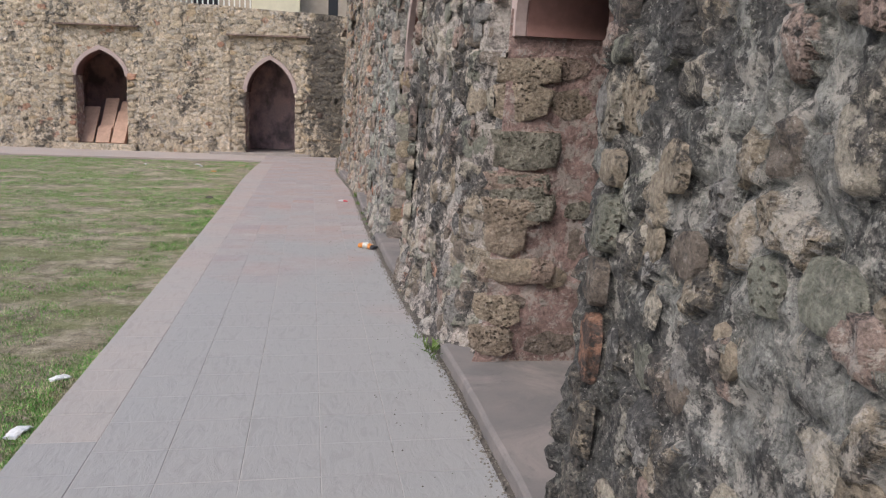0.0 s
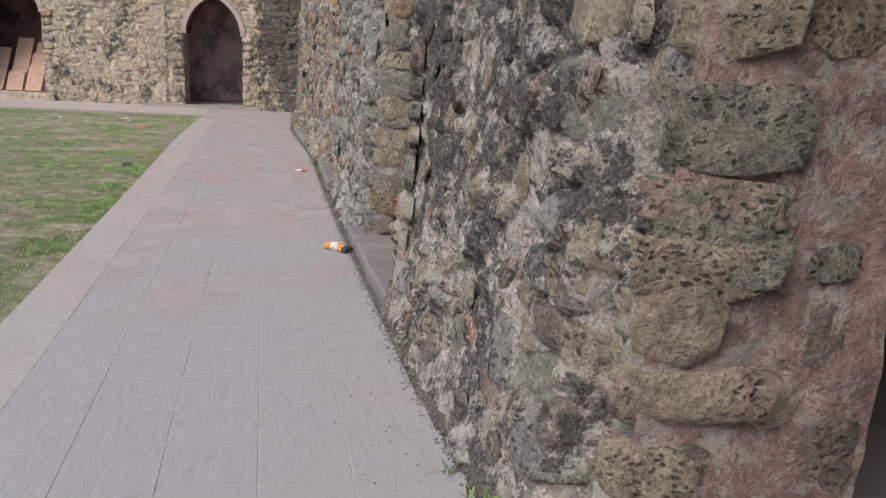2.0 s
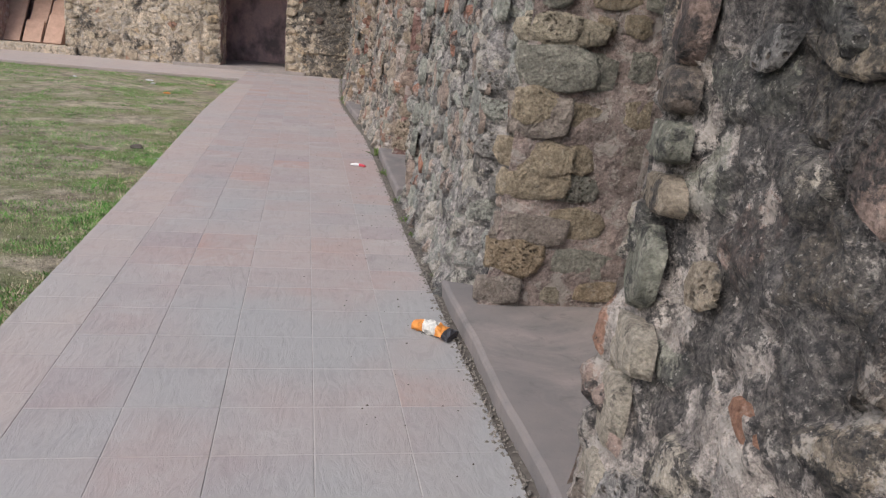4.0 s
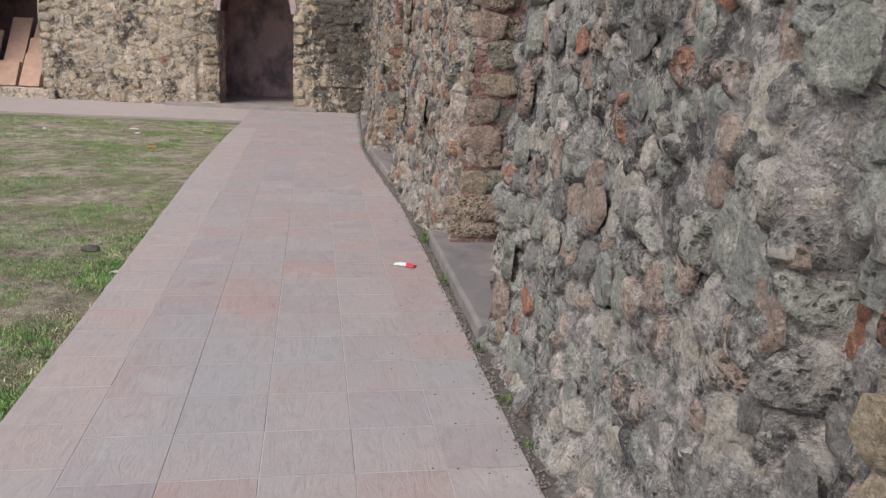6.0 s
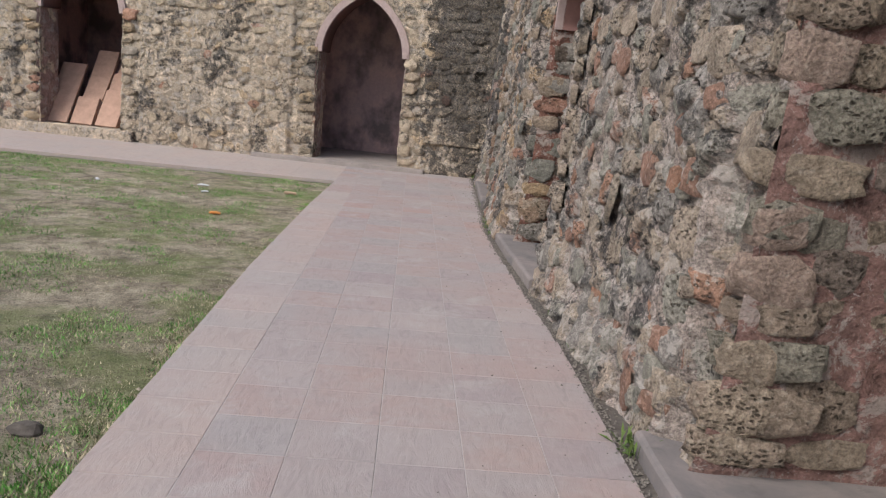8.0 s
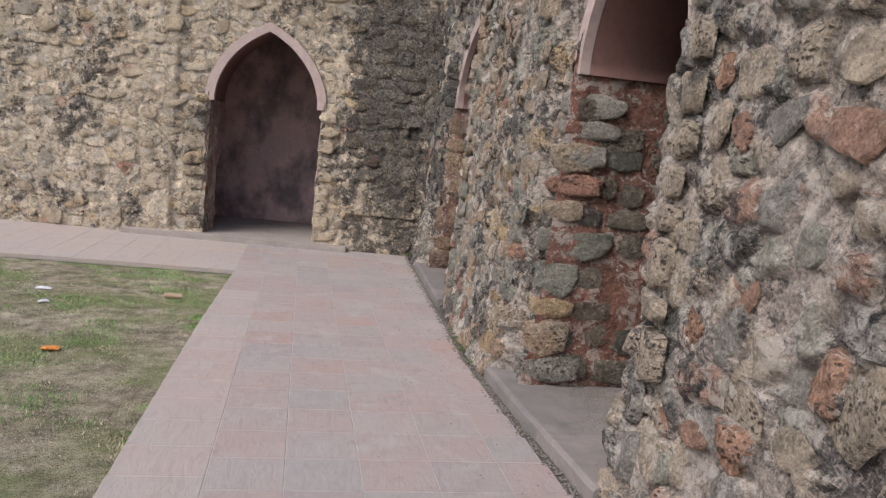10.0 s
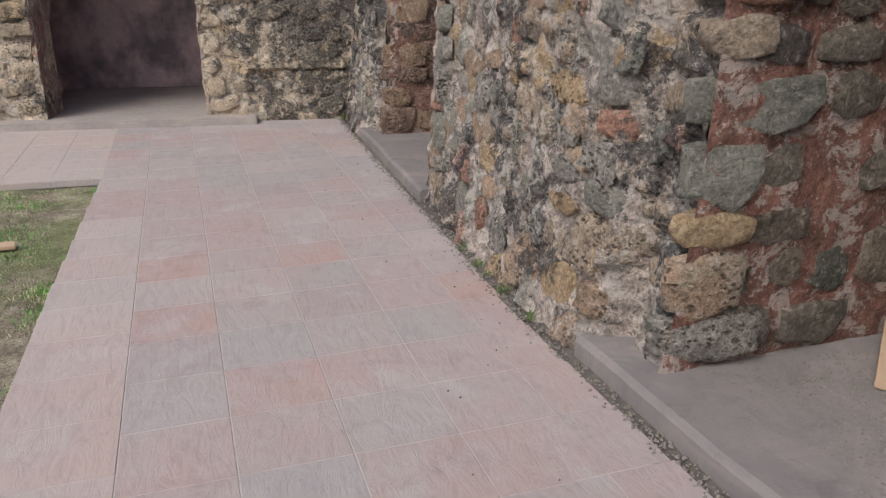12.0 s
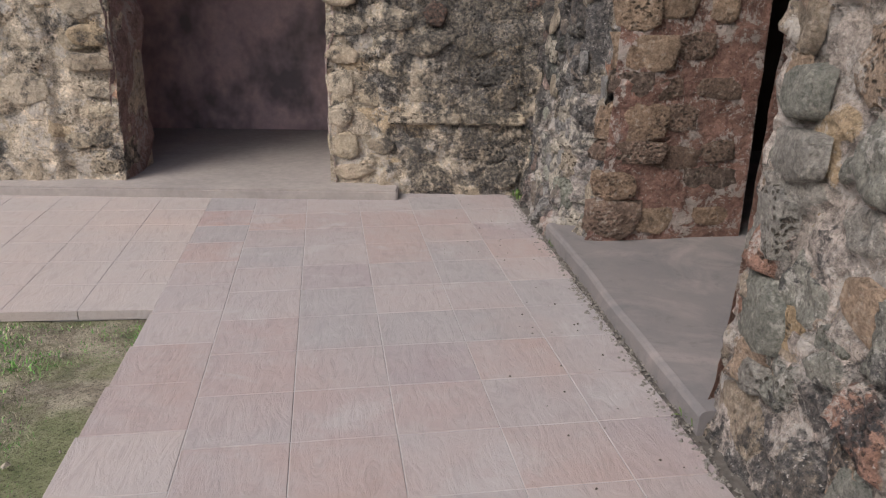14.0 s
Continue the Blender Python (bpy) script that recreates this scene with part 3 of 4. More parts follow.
def build_long_wall(n, y0, y1, res):
    ys, zs = np.arange(y0, y1 + res * 0.5, res), np.arange(-0.06, WALL_TOP + 0.01, res)
    ys[-1] = y1
    gy, gz = np.meshgrid(ys, zs, indexing="ij")
    stones_of, left_bare, tall, wide, _, _, _, _, bare = PIERS[n - 1]
    ident, inside = rubble_cells(gy, gz, 1.35 / sum(wide) * 2, 2.1 / sum(tall), 300 + n)
    proud = np.where(np.mod(ident * 13.7, 1) > bare, 0.5 + np.mod(ident * 5.1, 1), 0.25)
    gx = wall_x(gy, gz) + 0.018 - 0.036 * inside * proud
    verts = np.stack([gx, gy, gz], -1).reshape(-1, 3)
    cy, cz = (gy[:-1, :-1] + gy[1:, 1:]) / 2, (gz[:-1, :-1] + gz[1:, 1:]) / 2
    faces = grid_faces(len(ys), len(zs), cz > opening_height(cy))
    verts, faces, used = compact(verts, faces)
    wall = mesh_object(f"wall_east_{n}", verts, faces, M_PIER[n - 1][2])
    give_cells(wall, ident.ravel()[used], inside.ravel()[used])
    tagged(wall, "weathered rubble wall, grey mortar with black crust", "wall", kind="structure")
    # solid core behind the rough face
    solid = [y0]
    for _, a, b, _, _ in OPENINGS:
        solid += [v for v in (a, b) if y0 < v < y1]
    solid.append(y1)
    spans = []
    for a, b in zip(solid, solid[1:]):
        if not any(abs(a - o[1]) < 1e-6 or abs(b - o[2]) < 1e-6 for o in OPENINGS):
            spans.append((a, b))
    for a, b in spans:
        box_object("core", 1.12, 0.85 + THICK, a + 0.03, b - 0.03, -0.05, WALL_TOP - 0.02, M_PIER[n - 1][2], wall)
    rng = random.Random(100 + n)
    stones = []
    for y, z, w, h in courses(rng, y0, y1, 0.03, WALL_TOP, tall, wide):
        if not y0 < y < y1 or z > WALL_TOP - 0.1 or rng.random() < left_bare:
            continue
        if opening_height(np.array(y - w / 2)) > z - 0.2 or opening_height(np.array(y + w / 2)) > z - 0.2:
            continue
        k = rng.uniform(0.6, 1.05)
        tilt = rng.gauss(0, 0.25)
        p = Vector((float(wall_x(y, z, False)) + 0.022 - rng.uniform(0, 0.016), y, z))
        out = Vector((-1, rng.gauss(0, 0.08), 0.06 + rng.gauss(0, 0.08))).normalized()
        right = out.cross(Vector((0, 0, 1))).normalized() * -1
        right = Matrix.Rotation(tilt, 3, out) @ right
        stones.append((p, right, out.cross(right), out, w * k, h * k * rng.uniform(0.9, 1.3), rng.uniform(0.006, 0.016)))
    edge_stones = []
    for a, _, _, b, _ in OPENINGS:  # stacked stones along the edges of the recess
        for edge, side in ((a, -1), (b, 1)):
            if not y0 < edge < y1:
                continue
            z = 0.12
            while z < 3.3:
                h = rng.uniform(0.10, 0.30)
                w = rng.uniform(0.15, 0.27)
                y = edge + side * w * (0.42 if side > 0 else 0.50)
                out = Vector((-1, -side * (0.45 if side > 0 else 0.22), 0.05)).normalized()
                right = out.cross(Vector((0, 0, 1))).normalized() * -1
                p = Vector((float(wall_x(edge + side * (0.12 if side > 0 else 0.07), z + h / 2, False)) + 0.03, y, z + h / 2))
                edge_stones.append((p, right, out.cross(right), out, w, h * rng.uniform(0.8, 0.96), rng.uniform(0.02, 0.034)))
                z += h
    stones.sort(key=lambda s: s[0].z > 2.4)
    lay_stones(stones, M_PIER[n - 1][0], M_PIER[n - 1][1], wall, 220, False, n)
    edge_stones.sort(key=lambda s: s[0].z > 2.4)
    lay_stones(edge_stones, M_PIER[n - 1][0], M_PIER[n - 1][1], wall, 70, True, 70 + n)
    return wall


mids = [(o[1] + o[2]) / 2 for o in OPENINGS]
CUTS = [-5.0] + mids + [23.3]
walls = [build_long_wall(i + 1, a, b, 0.019) for i, (a, b) in enumerate(zip(CUTS, CUTS[1:]))]


def build_jamb(n, y, facing, spring, shown):
    """Side of an opening: red mortar with rough blocks, running back through the wall."""
    res = 0.03
    x0 = float(wall_x(y + 0.12 * -facing, 1.0, False)) - 0.02
    xs, zs = np.arange(0, 0.85 + THICK - x0 + 0.001, res), np.arange(0.0, spring + 0.12, res)
    gx, gz = np.meshgrid(xs, zs, indexing="ij")
    lead = wall_x(np.full(gz.shape, y - facing * 0.12), gz, False)
    wx = lead + (-0.012 if facing < 0 else 0.035) + gx * (0.83 + THICK - lead) / xs[-1]
    corner = np.exp(-gx / 0.05)
    gy = y + facing * (0.016 - 0.012 * corner) + facing * (0.02 * fbm(wx, gz, 3.0, 3, 61 + n) + 0.012 * fbm(wx, gz, 14, 3, 71 + n))
    verts = np.stack([wx, gy, gz], -1).reshape(-1, 3)
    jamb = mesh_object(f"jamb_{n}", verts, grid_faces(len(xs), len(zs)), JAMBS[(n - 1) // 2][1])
    tagged(jamb, "opening side of porous blocks in red mortar", "door jamb", kind="structure")
    if not shown:
        return
    rng = random.Random(500 + n)
    stones, corner_stones = [], []
    for x, z, w, h in courses(rng, x0 - 0.02, 0.9 + THICK, 0.1, spring - 0.02, (0.13, 0.25), (0.16, 0.40)):
        if z > spring - 0.08 or x + w * 0.45 > 0.85 + THICK:
            continue
        first = x - w / 2 < x0 + 0.02
        if first:
            x = float(wall_x(y - facing * 0.12, z, False)) - 0.045 + max(w, 0.22) * 0.5
        if rng.random() < 0.14 and not first:
            continue
        k = rng.uniform(0.6, 0.97)
        out = Vector((rng.gauss(0, 0.03) - (0.22 if first else 0), facing, rng.gauss(0, 0.04))).normalized()
        right = out.cross(Vector((0, 0, 1))).normalized() * -1
        p = Vector((x, y + facing * (0.004 if first else 0.016), z))
        if not first:
            right = Matrix.Rotation(rng.gauss(0, 0.07), 3, out) @ right
        row = (p, right, out.cross(right), out, max(w, 0.22) * rng.uniform(0.95, 1.2) if first else w * k, h * (0.98 if first else k), rng.uniform(0.02, 0.032) if first else rng.uniform(0.007, 0.018))
        (corner_stones if first else stones).append(row)
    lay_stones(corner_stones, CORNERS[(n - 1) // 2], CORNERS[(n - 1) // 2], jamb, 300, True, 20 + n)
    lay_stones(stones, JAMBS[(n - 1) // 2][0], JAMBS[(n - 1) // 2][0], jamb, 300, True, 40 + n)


for i, (a, na, jb, b, s) in enumerate(OPENINGS):
    build_jamb(2 * i + 1, jb, -1, s, True)
    build_jamb(2 * i + 2, na, 1, s, False)


def arch_points(a, b, spring, rise, grow, n=40):
    mid, half = (a + b) / 2, (b - a) / 2
    us = -np.cos(np.linspace(0, np.pi, n + 1))
    return [(mid + u * (half + grow), float(arch_height(u, spring, rise + grow)) if 0 < k < n else spring) for k, u in enumerate(us)]


def build_arch(name, a, b, spring, rise, place, depth, front, label, drop=0.03):
    """Plastered arch: a face band and a deep soffit. place(u, into, z) gives the world point."""
    holder = new(name)
    tagged(holder, label, "arch", kind="structure")
    inner = arch_points(a, b, spring, rise, -0.045)
    outer = arch_points(a, b, spring, rise, 0.075)
    verts, faces = [], []
    n = len(inner)
    for pts, into in ((outer, 0.05), (outer, -front), (inner, -front), (inner, 0.06)):
        verts += [place(u, into, z - (drop if k in (0, n - 1) else 0)) for k, (u, z) in enumerate(pts)]
    for r in range(3):
        faces += [(r * n + k, r * n + k + 1, (r + 1) * n + k + 1, (r + 1) * n + k) for k in range(n - 1)]
    for k in (0, n - 1):
        faces.append((k, n + k, 2 * n + k, 3 * n + k))
    mesh_object("face_band", verts, faces, M_PLASTER, holder, smooth=False)
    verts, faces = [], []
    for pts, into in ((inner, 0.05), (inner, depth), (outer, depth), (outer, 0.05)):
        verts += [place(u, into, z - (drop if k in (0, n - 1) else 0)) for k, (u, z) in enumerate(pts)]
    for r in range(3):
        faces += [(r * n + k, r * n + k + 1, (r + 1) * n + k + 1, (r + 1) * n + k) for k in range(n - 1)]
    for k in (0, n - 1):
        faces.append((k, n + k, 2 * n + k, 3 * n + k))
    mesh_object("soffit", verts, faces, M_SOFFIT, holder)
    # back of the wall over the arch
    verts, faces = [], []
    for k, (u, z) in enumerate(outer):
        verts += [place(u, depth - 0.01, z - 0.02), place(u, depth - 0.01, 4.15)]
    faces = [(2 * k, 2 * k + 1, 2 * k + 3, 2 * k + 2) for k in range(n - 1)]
    mesh_object("back_face", verts, faces, M_ROOMSHADE, holder, smooth=False)


for i, (a, na, jb, b, s) in enumerate(OPENINGS):
    face = float(wall_x(jb - 0.02, s + 0.4, False))
    build_arch(f"arch_{i + 1}", na, jb, s, RISE, lambda u, d, z, f=face: (f + d, u, z), 0.85 + THICK - face, 0.012, "pink plastered pointed arch over a dark opening")
    slab_x = float(wall_x(a - 0.1, PANEL_TOP, False))
    bm = bmesh.new()
    rng = random.Random(60 + i)
    y = a - 0.06
    while y < b + 0.05:
        l = rng.uniform(0.25, 0.45)
        box(bm, slab_x - 0.05 - rng.uniform(0, 0.02), slab_x + 0.2, y, min(y + l - 0.008, b + 0.08), PANEL_TOP - 0.01, PANEL_TOP + 0.035, 0.006)
        y += l
    tagged(part("drip_course", bm, M_STONE_J), "thin stone drip course above an arch panel", "trim", kind="structure")
    # concrete sill in the opening
    res_y = np.linspace(a - 0.03, b + 0.03, 30)
    verts, rows = [], []
    prof = [(0.0, -0.05), (0.0, SILL - 0.022), (0.007, SILL - 0.007), (0.022, SILL), (0.4, SILL), (1.2, SILL)]
    edge = np.interp(res_y, BASE_Y, BASE_X) + 0.005 + 0.012 * fbm(res_y, res_y * 0, 2.5, 3, 81)
    for y, e in zip(res_y, edge):
        verts += [(e + p, y, z + (0.006 * float(fbm(y, p, 4, 2, 5)) if z > 0 else 0)) for p, z in prof]
    caps = [tuple(range(len(prof))), tuple(len(verts) - 1 - k for k in range(len(prof)))]
    verts += [(e + 1.2, res_y[k], -0.05) for k, e in ((0, edge[0]), (-1, edge[-1]))]
    caps = [caps[0] + (len(verts) - 2,), caps[1][::-1] + (len(verts) - 1,)]
    tagged(mesh_object("sill", verts, [tuple(f) for f in grid_faces(len(res_y), len(prof))[:, ::-1]] + caps, M_CONCRETE, smooth=False), "smooth grey concrete sill of an opening", "sill", kind="structure")

# gallery behind the long wall, its gloom partly put into the plaster colour
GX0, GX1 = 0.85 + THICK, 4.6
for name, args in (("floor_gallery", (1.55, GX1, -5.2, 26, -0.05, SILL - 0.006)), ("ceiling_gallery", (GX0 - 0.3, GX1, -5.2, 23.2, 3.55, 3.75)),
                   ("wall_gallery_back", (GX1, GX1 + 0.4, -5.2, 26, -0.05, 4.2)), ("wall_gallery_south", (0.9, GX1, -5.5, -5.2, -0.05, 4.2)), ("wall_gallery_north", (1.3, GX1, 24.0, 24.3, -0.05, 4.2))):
    tagged(box_object(name, *args, M_CONCRETE if "floor" in name else M_ROOMSHADE), "dark unlit masonry gallery behind the wall", "ceiling" if "ceiling" in name else "floor" if "floor" in name else "wall", kind="structure")
tagged(box_object("wall_top", 1.0, GX1 + 0.4, -5.3, 26, 4.15, 4.3, M_MORTAR), "rubble wall top and flat roof", "roof", kind="structure")


# ---- end wall ----
def end_point(u, into, z):
    p = Vector((END_X, END_Y, 0)) + END_DIR * float(u) + END_IN * float(into)
    return (p.x, p.y, float(z))


def end_depth(u, z, rough=True):
    d = 0.02 * z + 0.0 * u
    for a, _, _, b, _, _, top, _ in END_ARCHES:
        d = d + 0.045 * smooth01((u - a) / 0.04) * smooth01((b - u) / 0.04) * smooth01((top - z) / 0.04)
    if rough:
        d = d + 0.03 * fbm(u, z, 2.0, 3, 91) + 0.045 * np.abs(fbm(u, z, 6.0, 3, 95)) + 0.012 * fbm(u, z, 22, 2, 99)
    return d


def end_open(u):
    h = np.full(np.shape(u), -1.0)
    for _, a, b, _, s, apex, _, _ in END_ARCHES:
        k = (u - (a + b) / 2) / ((b - a) / 2)
        h = np.where(np.abs(k) < 1, arch_height(k, s, apex - s), h)
    return h


END_THICK = 0.62


def build_end_wall():
    us, zs = np.arange(-0.5, 10.6, 0.028), np.arange(-0.06, 4.7, 0.028)
    gu, gz = np.meshgrid(us, zs, indexing="ij")
    tall = 4.07 + 0.05 * gu + 0.04 * fbm(gu, gu * 0, 1.2, 3, 14)
    gz = np.minimum(gz, tall)
    ident, inside = rubble_cells(gu, gz, 4.6, 6.4, 410)
    into = end_depth(gu, gz) + 0.008 - 0.016 * inside * (0.4 + np.mod(ident * 5.1, 1))
    x = END_X + END_DIR.x * gu + END_IN.x * into
    y = END_Y + END_DIR.y * gu + END_IN.y * into
    verts = np.stack([x, y, gz], -1).reshape(-1, 3)
    cu, cz = (gu[:-1, :-1] + gu[1:, 1:]) / 2, (gz[:-1, :-1] + gz[1:, 1:]) / 2
    hole = (cu > 0.02) & (cu < 0.17) & (cz > 1.56) & (cz < 1.74)
    faces = grid_faces(len(us), len(zs), (cz > end_open(cu)) & ~hole)
    verts, faces, used = compact(verts, faces)
    wall = mesh_object("wall_north", verts, faces, M_MORTAR_END)
    give_cells(wall, ident.ravel()[used], inside.ravel()[used])
    tagged(wall, "pale rubble wall with dark weather stains and two arches", "wall", kind="structure")
    edges = [-0.6] + [v for o in END_ARCHES for v in (o[1], o[2])] + [22.0]
    for a, b in zip(edges[0::2], edges[1::2]):
        bm = bmesh.new()
        box(bm, a + 0.02, b - 0.02, 0.13, END_THICK, -0.05, 4.06)
        for v in bm.verts:
            v.co = end_point(v.co.x, v.co.y, v.co.z + 0.045 * max(v.co.x, 0) * (v.co.z > 1))
        part("core", bm, M_MORTAR_END, wall)
    rng = random.Random(77)
    stones = []
    for u, z, w, h in courses(rng, -0.1, 10.4, 0.04, 4.0, (0.13, 0.23), (0.16, 0.42)):
        if rng.random() < 0.5 or u < 0.08 or (abs(u - 0.1) < 0.2 and abs(z - 1.65) < 0.18):
            continue
        if max(end_open(np.array(v)) for v in (u - w / 2, u, u + w / 2)) > z - 0.2:
            continue
        k = rng.uniform(0.68, 0.95)
        out = (-END_IN + Vector((rng.gauss(0, 0.07), 0, rng.gauss(0, 0.07)))).normalized()
        right = out.cross(Vector((0, 0, 1))).normalized() * -1
        right = Matrix.Rotation(rng.gauss(0, 0.14), 3, out) @ right
        p = Vector(end_point(u, float(end_depth(u, z, False)) + 0.012 - rng.uniform(0, 0.02), z))
        stones.append((p, right, out.cross(right), out, w * k * 1.06, h * k * 1.1, rng.uniform(0.008, 0.022)))
    for a, ja, jb, b, s, _, top, fl in END_ARCHES:  # stacked stones beside each opening
        for j, e, side in ((ja, a, -1), (jb, b, 1)):
            z = fl + 0.02
            while z < s - 0.05:
                h = rng.uniform(0.13, 0.24)
                w = rng.uniform(0.2, 0.34)
                out = (-END_IN - END_DIR * side * 0.15).normalized()
                right = out.cross(Vector((0, 0, 1))).normalized() * -1
                stones.append((Vector(end_point(j + side * w * 0.47, 0.075, z + h / 2)), right, out.cross(right), out, w, h * 0.92, rng.uniform(0.03, 0.055)))
                z += h
    stones.sort(key=lambda s: (s[0].x - END_X) ** 2 * 0.35 + s[0].z ** 2)
    lay_stones(stones, M_WARM, M_WARM_J, wall, 300, False, 9)
    # a level band of long thin stones near the corner
    for u, w in ((0.68, 0.5), (0.2, 0.42)):
        bm = bmesh.new()
        box(bm, u - w / 2, u + w / 2, -0.035, 0.1, 0.50, 0.575, 0.014)
        for v in bm.verts:
            v.co = end_point(v.co.x, v.co.y, v.co.z)
        part("long_stone", bm, M_WARM, wall)
    # back of the hole, in the plaster colour darkened for shade
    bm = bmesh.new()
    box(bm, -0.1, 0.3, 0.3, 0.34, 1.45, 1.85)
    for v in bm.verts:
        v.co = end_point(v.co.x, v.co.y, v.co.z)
    part("hole_back", bm, M_ROOMSHADE, wall)
    return wall


north = build_end_wall()


def local_box(name, u0, u1, d0, d1, z0, z1, material, parent=None, bevel=0.0):
    bm = bmesh.new()
    box(bm, u0, u1, d0, d1, z0, z1, bevel)
    for v in bm.verts:
        v.co = end_point(v.co.x, v.co.y, v.co.z)
    return part(name, bm, material, parent)


ROOM_BACK = (2.2, 3.2)
for i, (a, ja, jb, b, s, apex, top, fl) in enumerate(END_ARCHES):
    build_arch(f"arch_end_{i + 1}", ja, jb, s, apex - s, lambda u, d, z: end_point(u, d + 0.075, z), END_THICK - 0.07, 0.014, "pale pink plastered pointed arch in the end wall")
    for side, j in ((1, ja), (-1, jb)):
        zs, ds = np.arange(fl - 0.1, s + 0.1, 0.03), np.arange(0.05, END_THICK + 0.01, 0.03)
        gd, gz = np.meshgrid(ds, zs, indexing="ij")
        gu = j - side * (0.005 + 0.035 * np.exp(-(gd - 0.05) / 0.04)) + side * 0.05 * fbm(gd + 5 * j, gz, 3.5, 4, 33)
        verts = [end_point(u, d, z) for u, d, z in zip(gu.ravel(), gd.ravel(), gz.ravel())]
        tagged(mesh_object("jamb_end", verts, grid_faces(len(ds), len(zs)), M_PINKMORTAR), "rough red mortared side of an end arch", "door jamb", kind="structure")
    slab = local_box("drip_course", a - 0.06, b + 0.06, -0.045, 0.1, top - 0.005, top + 0.04, M_STONE_J, None, 0.008)
    tagged(slab, "thin stone drip course above an arch panel", "trim", kind="structure")
    far = ROOM_BACK[i]
    floor = local_box(f"floor_room_{i + 1}", a + 0.1 if i else a - 0.12, b + 0.15 if i else b + 0.55, -0.06 if i else -0.17, far, -0.05, fl + 0.004, M_CELLFLOOR, None, 0.012)
    if i:
        floor.data.materials[0] = M_MORTAR_END
    tagged(floor, "worn concrete floor of an arched cell", "floor", kind="structure")
    for nm, args in (("wall_room_back", (ja - 1.2, jb + 1.2, far, far + 0.2, -0.05, 3.4)), ("wall_room_side", (ja - 1.2, ja - 1.0, END_THICK, far, -0.05, 3.4)),
                     ("wall_room_side", (jb + 1.0, jb + 1.2, END_THICK, far, -0.05, 3.4)), ("ceiling_room", (ja - 1.2, jb + 1.2, END_THICK, far + 0.2, 3.4, 3.55))):
        tagged(local_box(f"{nm}_{i + 1}", *args, M_ROOM), "sooty pink plastered cell behind an arch", "ceiling" if "ceil" in nm else "wall", kind="structure")

# plain walls that close the court
for name, args in (("wall_west", (-24, -23.4, -12, 30, -0.1, 4.2)), ("wall_south", (-24, 1.0, -12.6, -12, -0.1, 4.2))):
    tagged(box_object(name, *args, M_MORTAR_END), "plain rubble court wall", "wall", kind="structure")


# ---- dirt gap between paving and wall ----
def build_gap():
    ys = np.arange(-5, 23.2, 0.05)
    verts = []
    for y in ys:
        b = float(np.interp(y, BASE_Y, BASE_X))
        verts += [(0.45, y, -0.03), (b - 0.09, y, -0.012 + 0.012 * float(fbm(y, 0.0, 6, 3, 2))), (0.9 if b > 0.6 else 0.8, y, 0.004 + 0.02 * float(fbm(y, 3.0, 5, 3, 4)))]
    ob = mesh_object("gap_soil", verts, grid_faces(len(ys), 3)[:, ::-1], M_DIRT)
    tagged(ob, "dark soil in the gap along the wall foot", "soil", kind="structure")


build_gap()


def crumbs(name, places, sizes, material, label, seed):
    """Loose bits too many to count, in one mesh."""
    rng = random.Random(seed)
    verts, faces = [], []
    for x, y, z in places:
        s = rng.uniform(*sizes)
        base = len(verts)
        for dx, dy, dz in ((1, 0, 0), (0, 1, 0), (-1, 0, 0), (0, -1, 0), (0.1, 0.1, 0.9)):
            verts.append((x + s * (dx + rng.uniform(-0.3, 0.3)), y + s * (dy + rng.uniform(-0.3, 0.3)), z + s * (dz + rng.uniform(-0.1, 0.2))))
        faces += [tuple(base + i for i in f) for f in ((0, 1, 4), (1, 2, 4), (2, 3, 4), (3, 0, 4))]
    tagged(mesh_object(name, verts, faces, material, smooth=False), label, "debris", kind="stuff")


M_CRUMB = plain_mat("dark_crumbs", (0.07, 0.055, 0.045), 1.0, 0.5, 60)
M_GRIT = plain_mat("pale_grit", (0.36, 0.31, 0.25), 1.0, 0.7, 80)
M_GRAVEL = plain_mat("grey_gravel", (0.19, 0.17, 0.15), 1.0, 0.7, 80)
bits_rng = random.Random(31)
crumbs("crumbs", [(0.68 - abs(bits_rng.gauss(0, 0.28)), bits_rng.uniform(1, 23), 0.002) for _ in range(420)], (0.002, 0.006), M_CRUMB, "dark crumbs of soil on the paving", 1)
crumbs("grit", [(float(np.interp(y, BASE_Y, BASE_X)) - 0.03 + bits_rng.gauss(0, 0.022), y, 0.0) for y in (bits_rng.uniform(0, 23) for _ in range(5200))], (0.003, 0.010), M_GRAVEL, "small grit in the gap along the wall", 2)
crumbs("gravel", [(bits_rng.gauss(1.25, 0.16), bits_rng.gauss(16.9, 0.26), SILL) for _ in range(2400)]
       + [(bits_rng.uniform(0.85, 1.6), bits_rng.uniform(17.18, 17.34), SILL) for _ in range(120)], (0.002, 0.007), M_GRAVEL, "gravel scattered on a concrete sill", 3)
crumbs("lawn_litter", [(LAWN_X - 0.05 - 6 * bits_rng.random() ** 2, bits_rng.uniform(2, 21), -0.04) for _ in range(260)], (0.006, 0.016), M_GRIT, "pale leaves and chips on the lawn", 4)


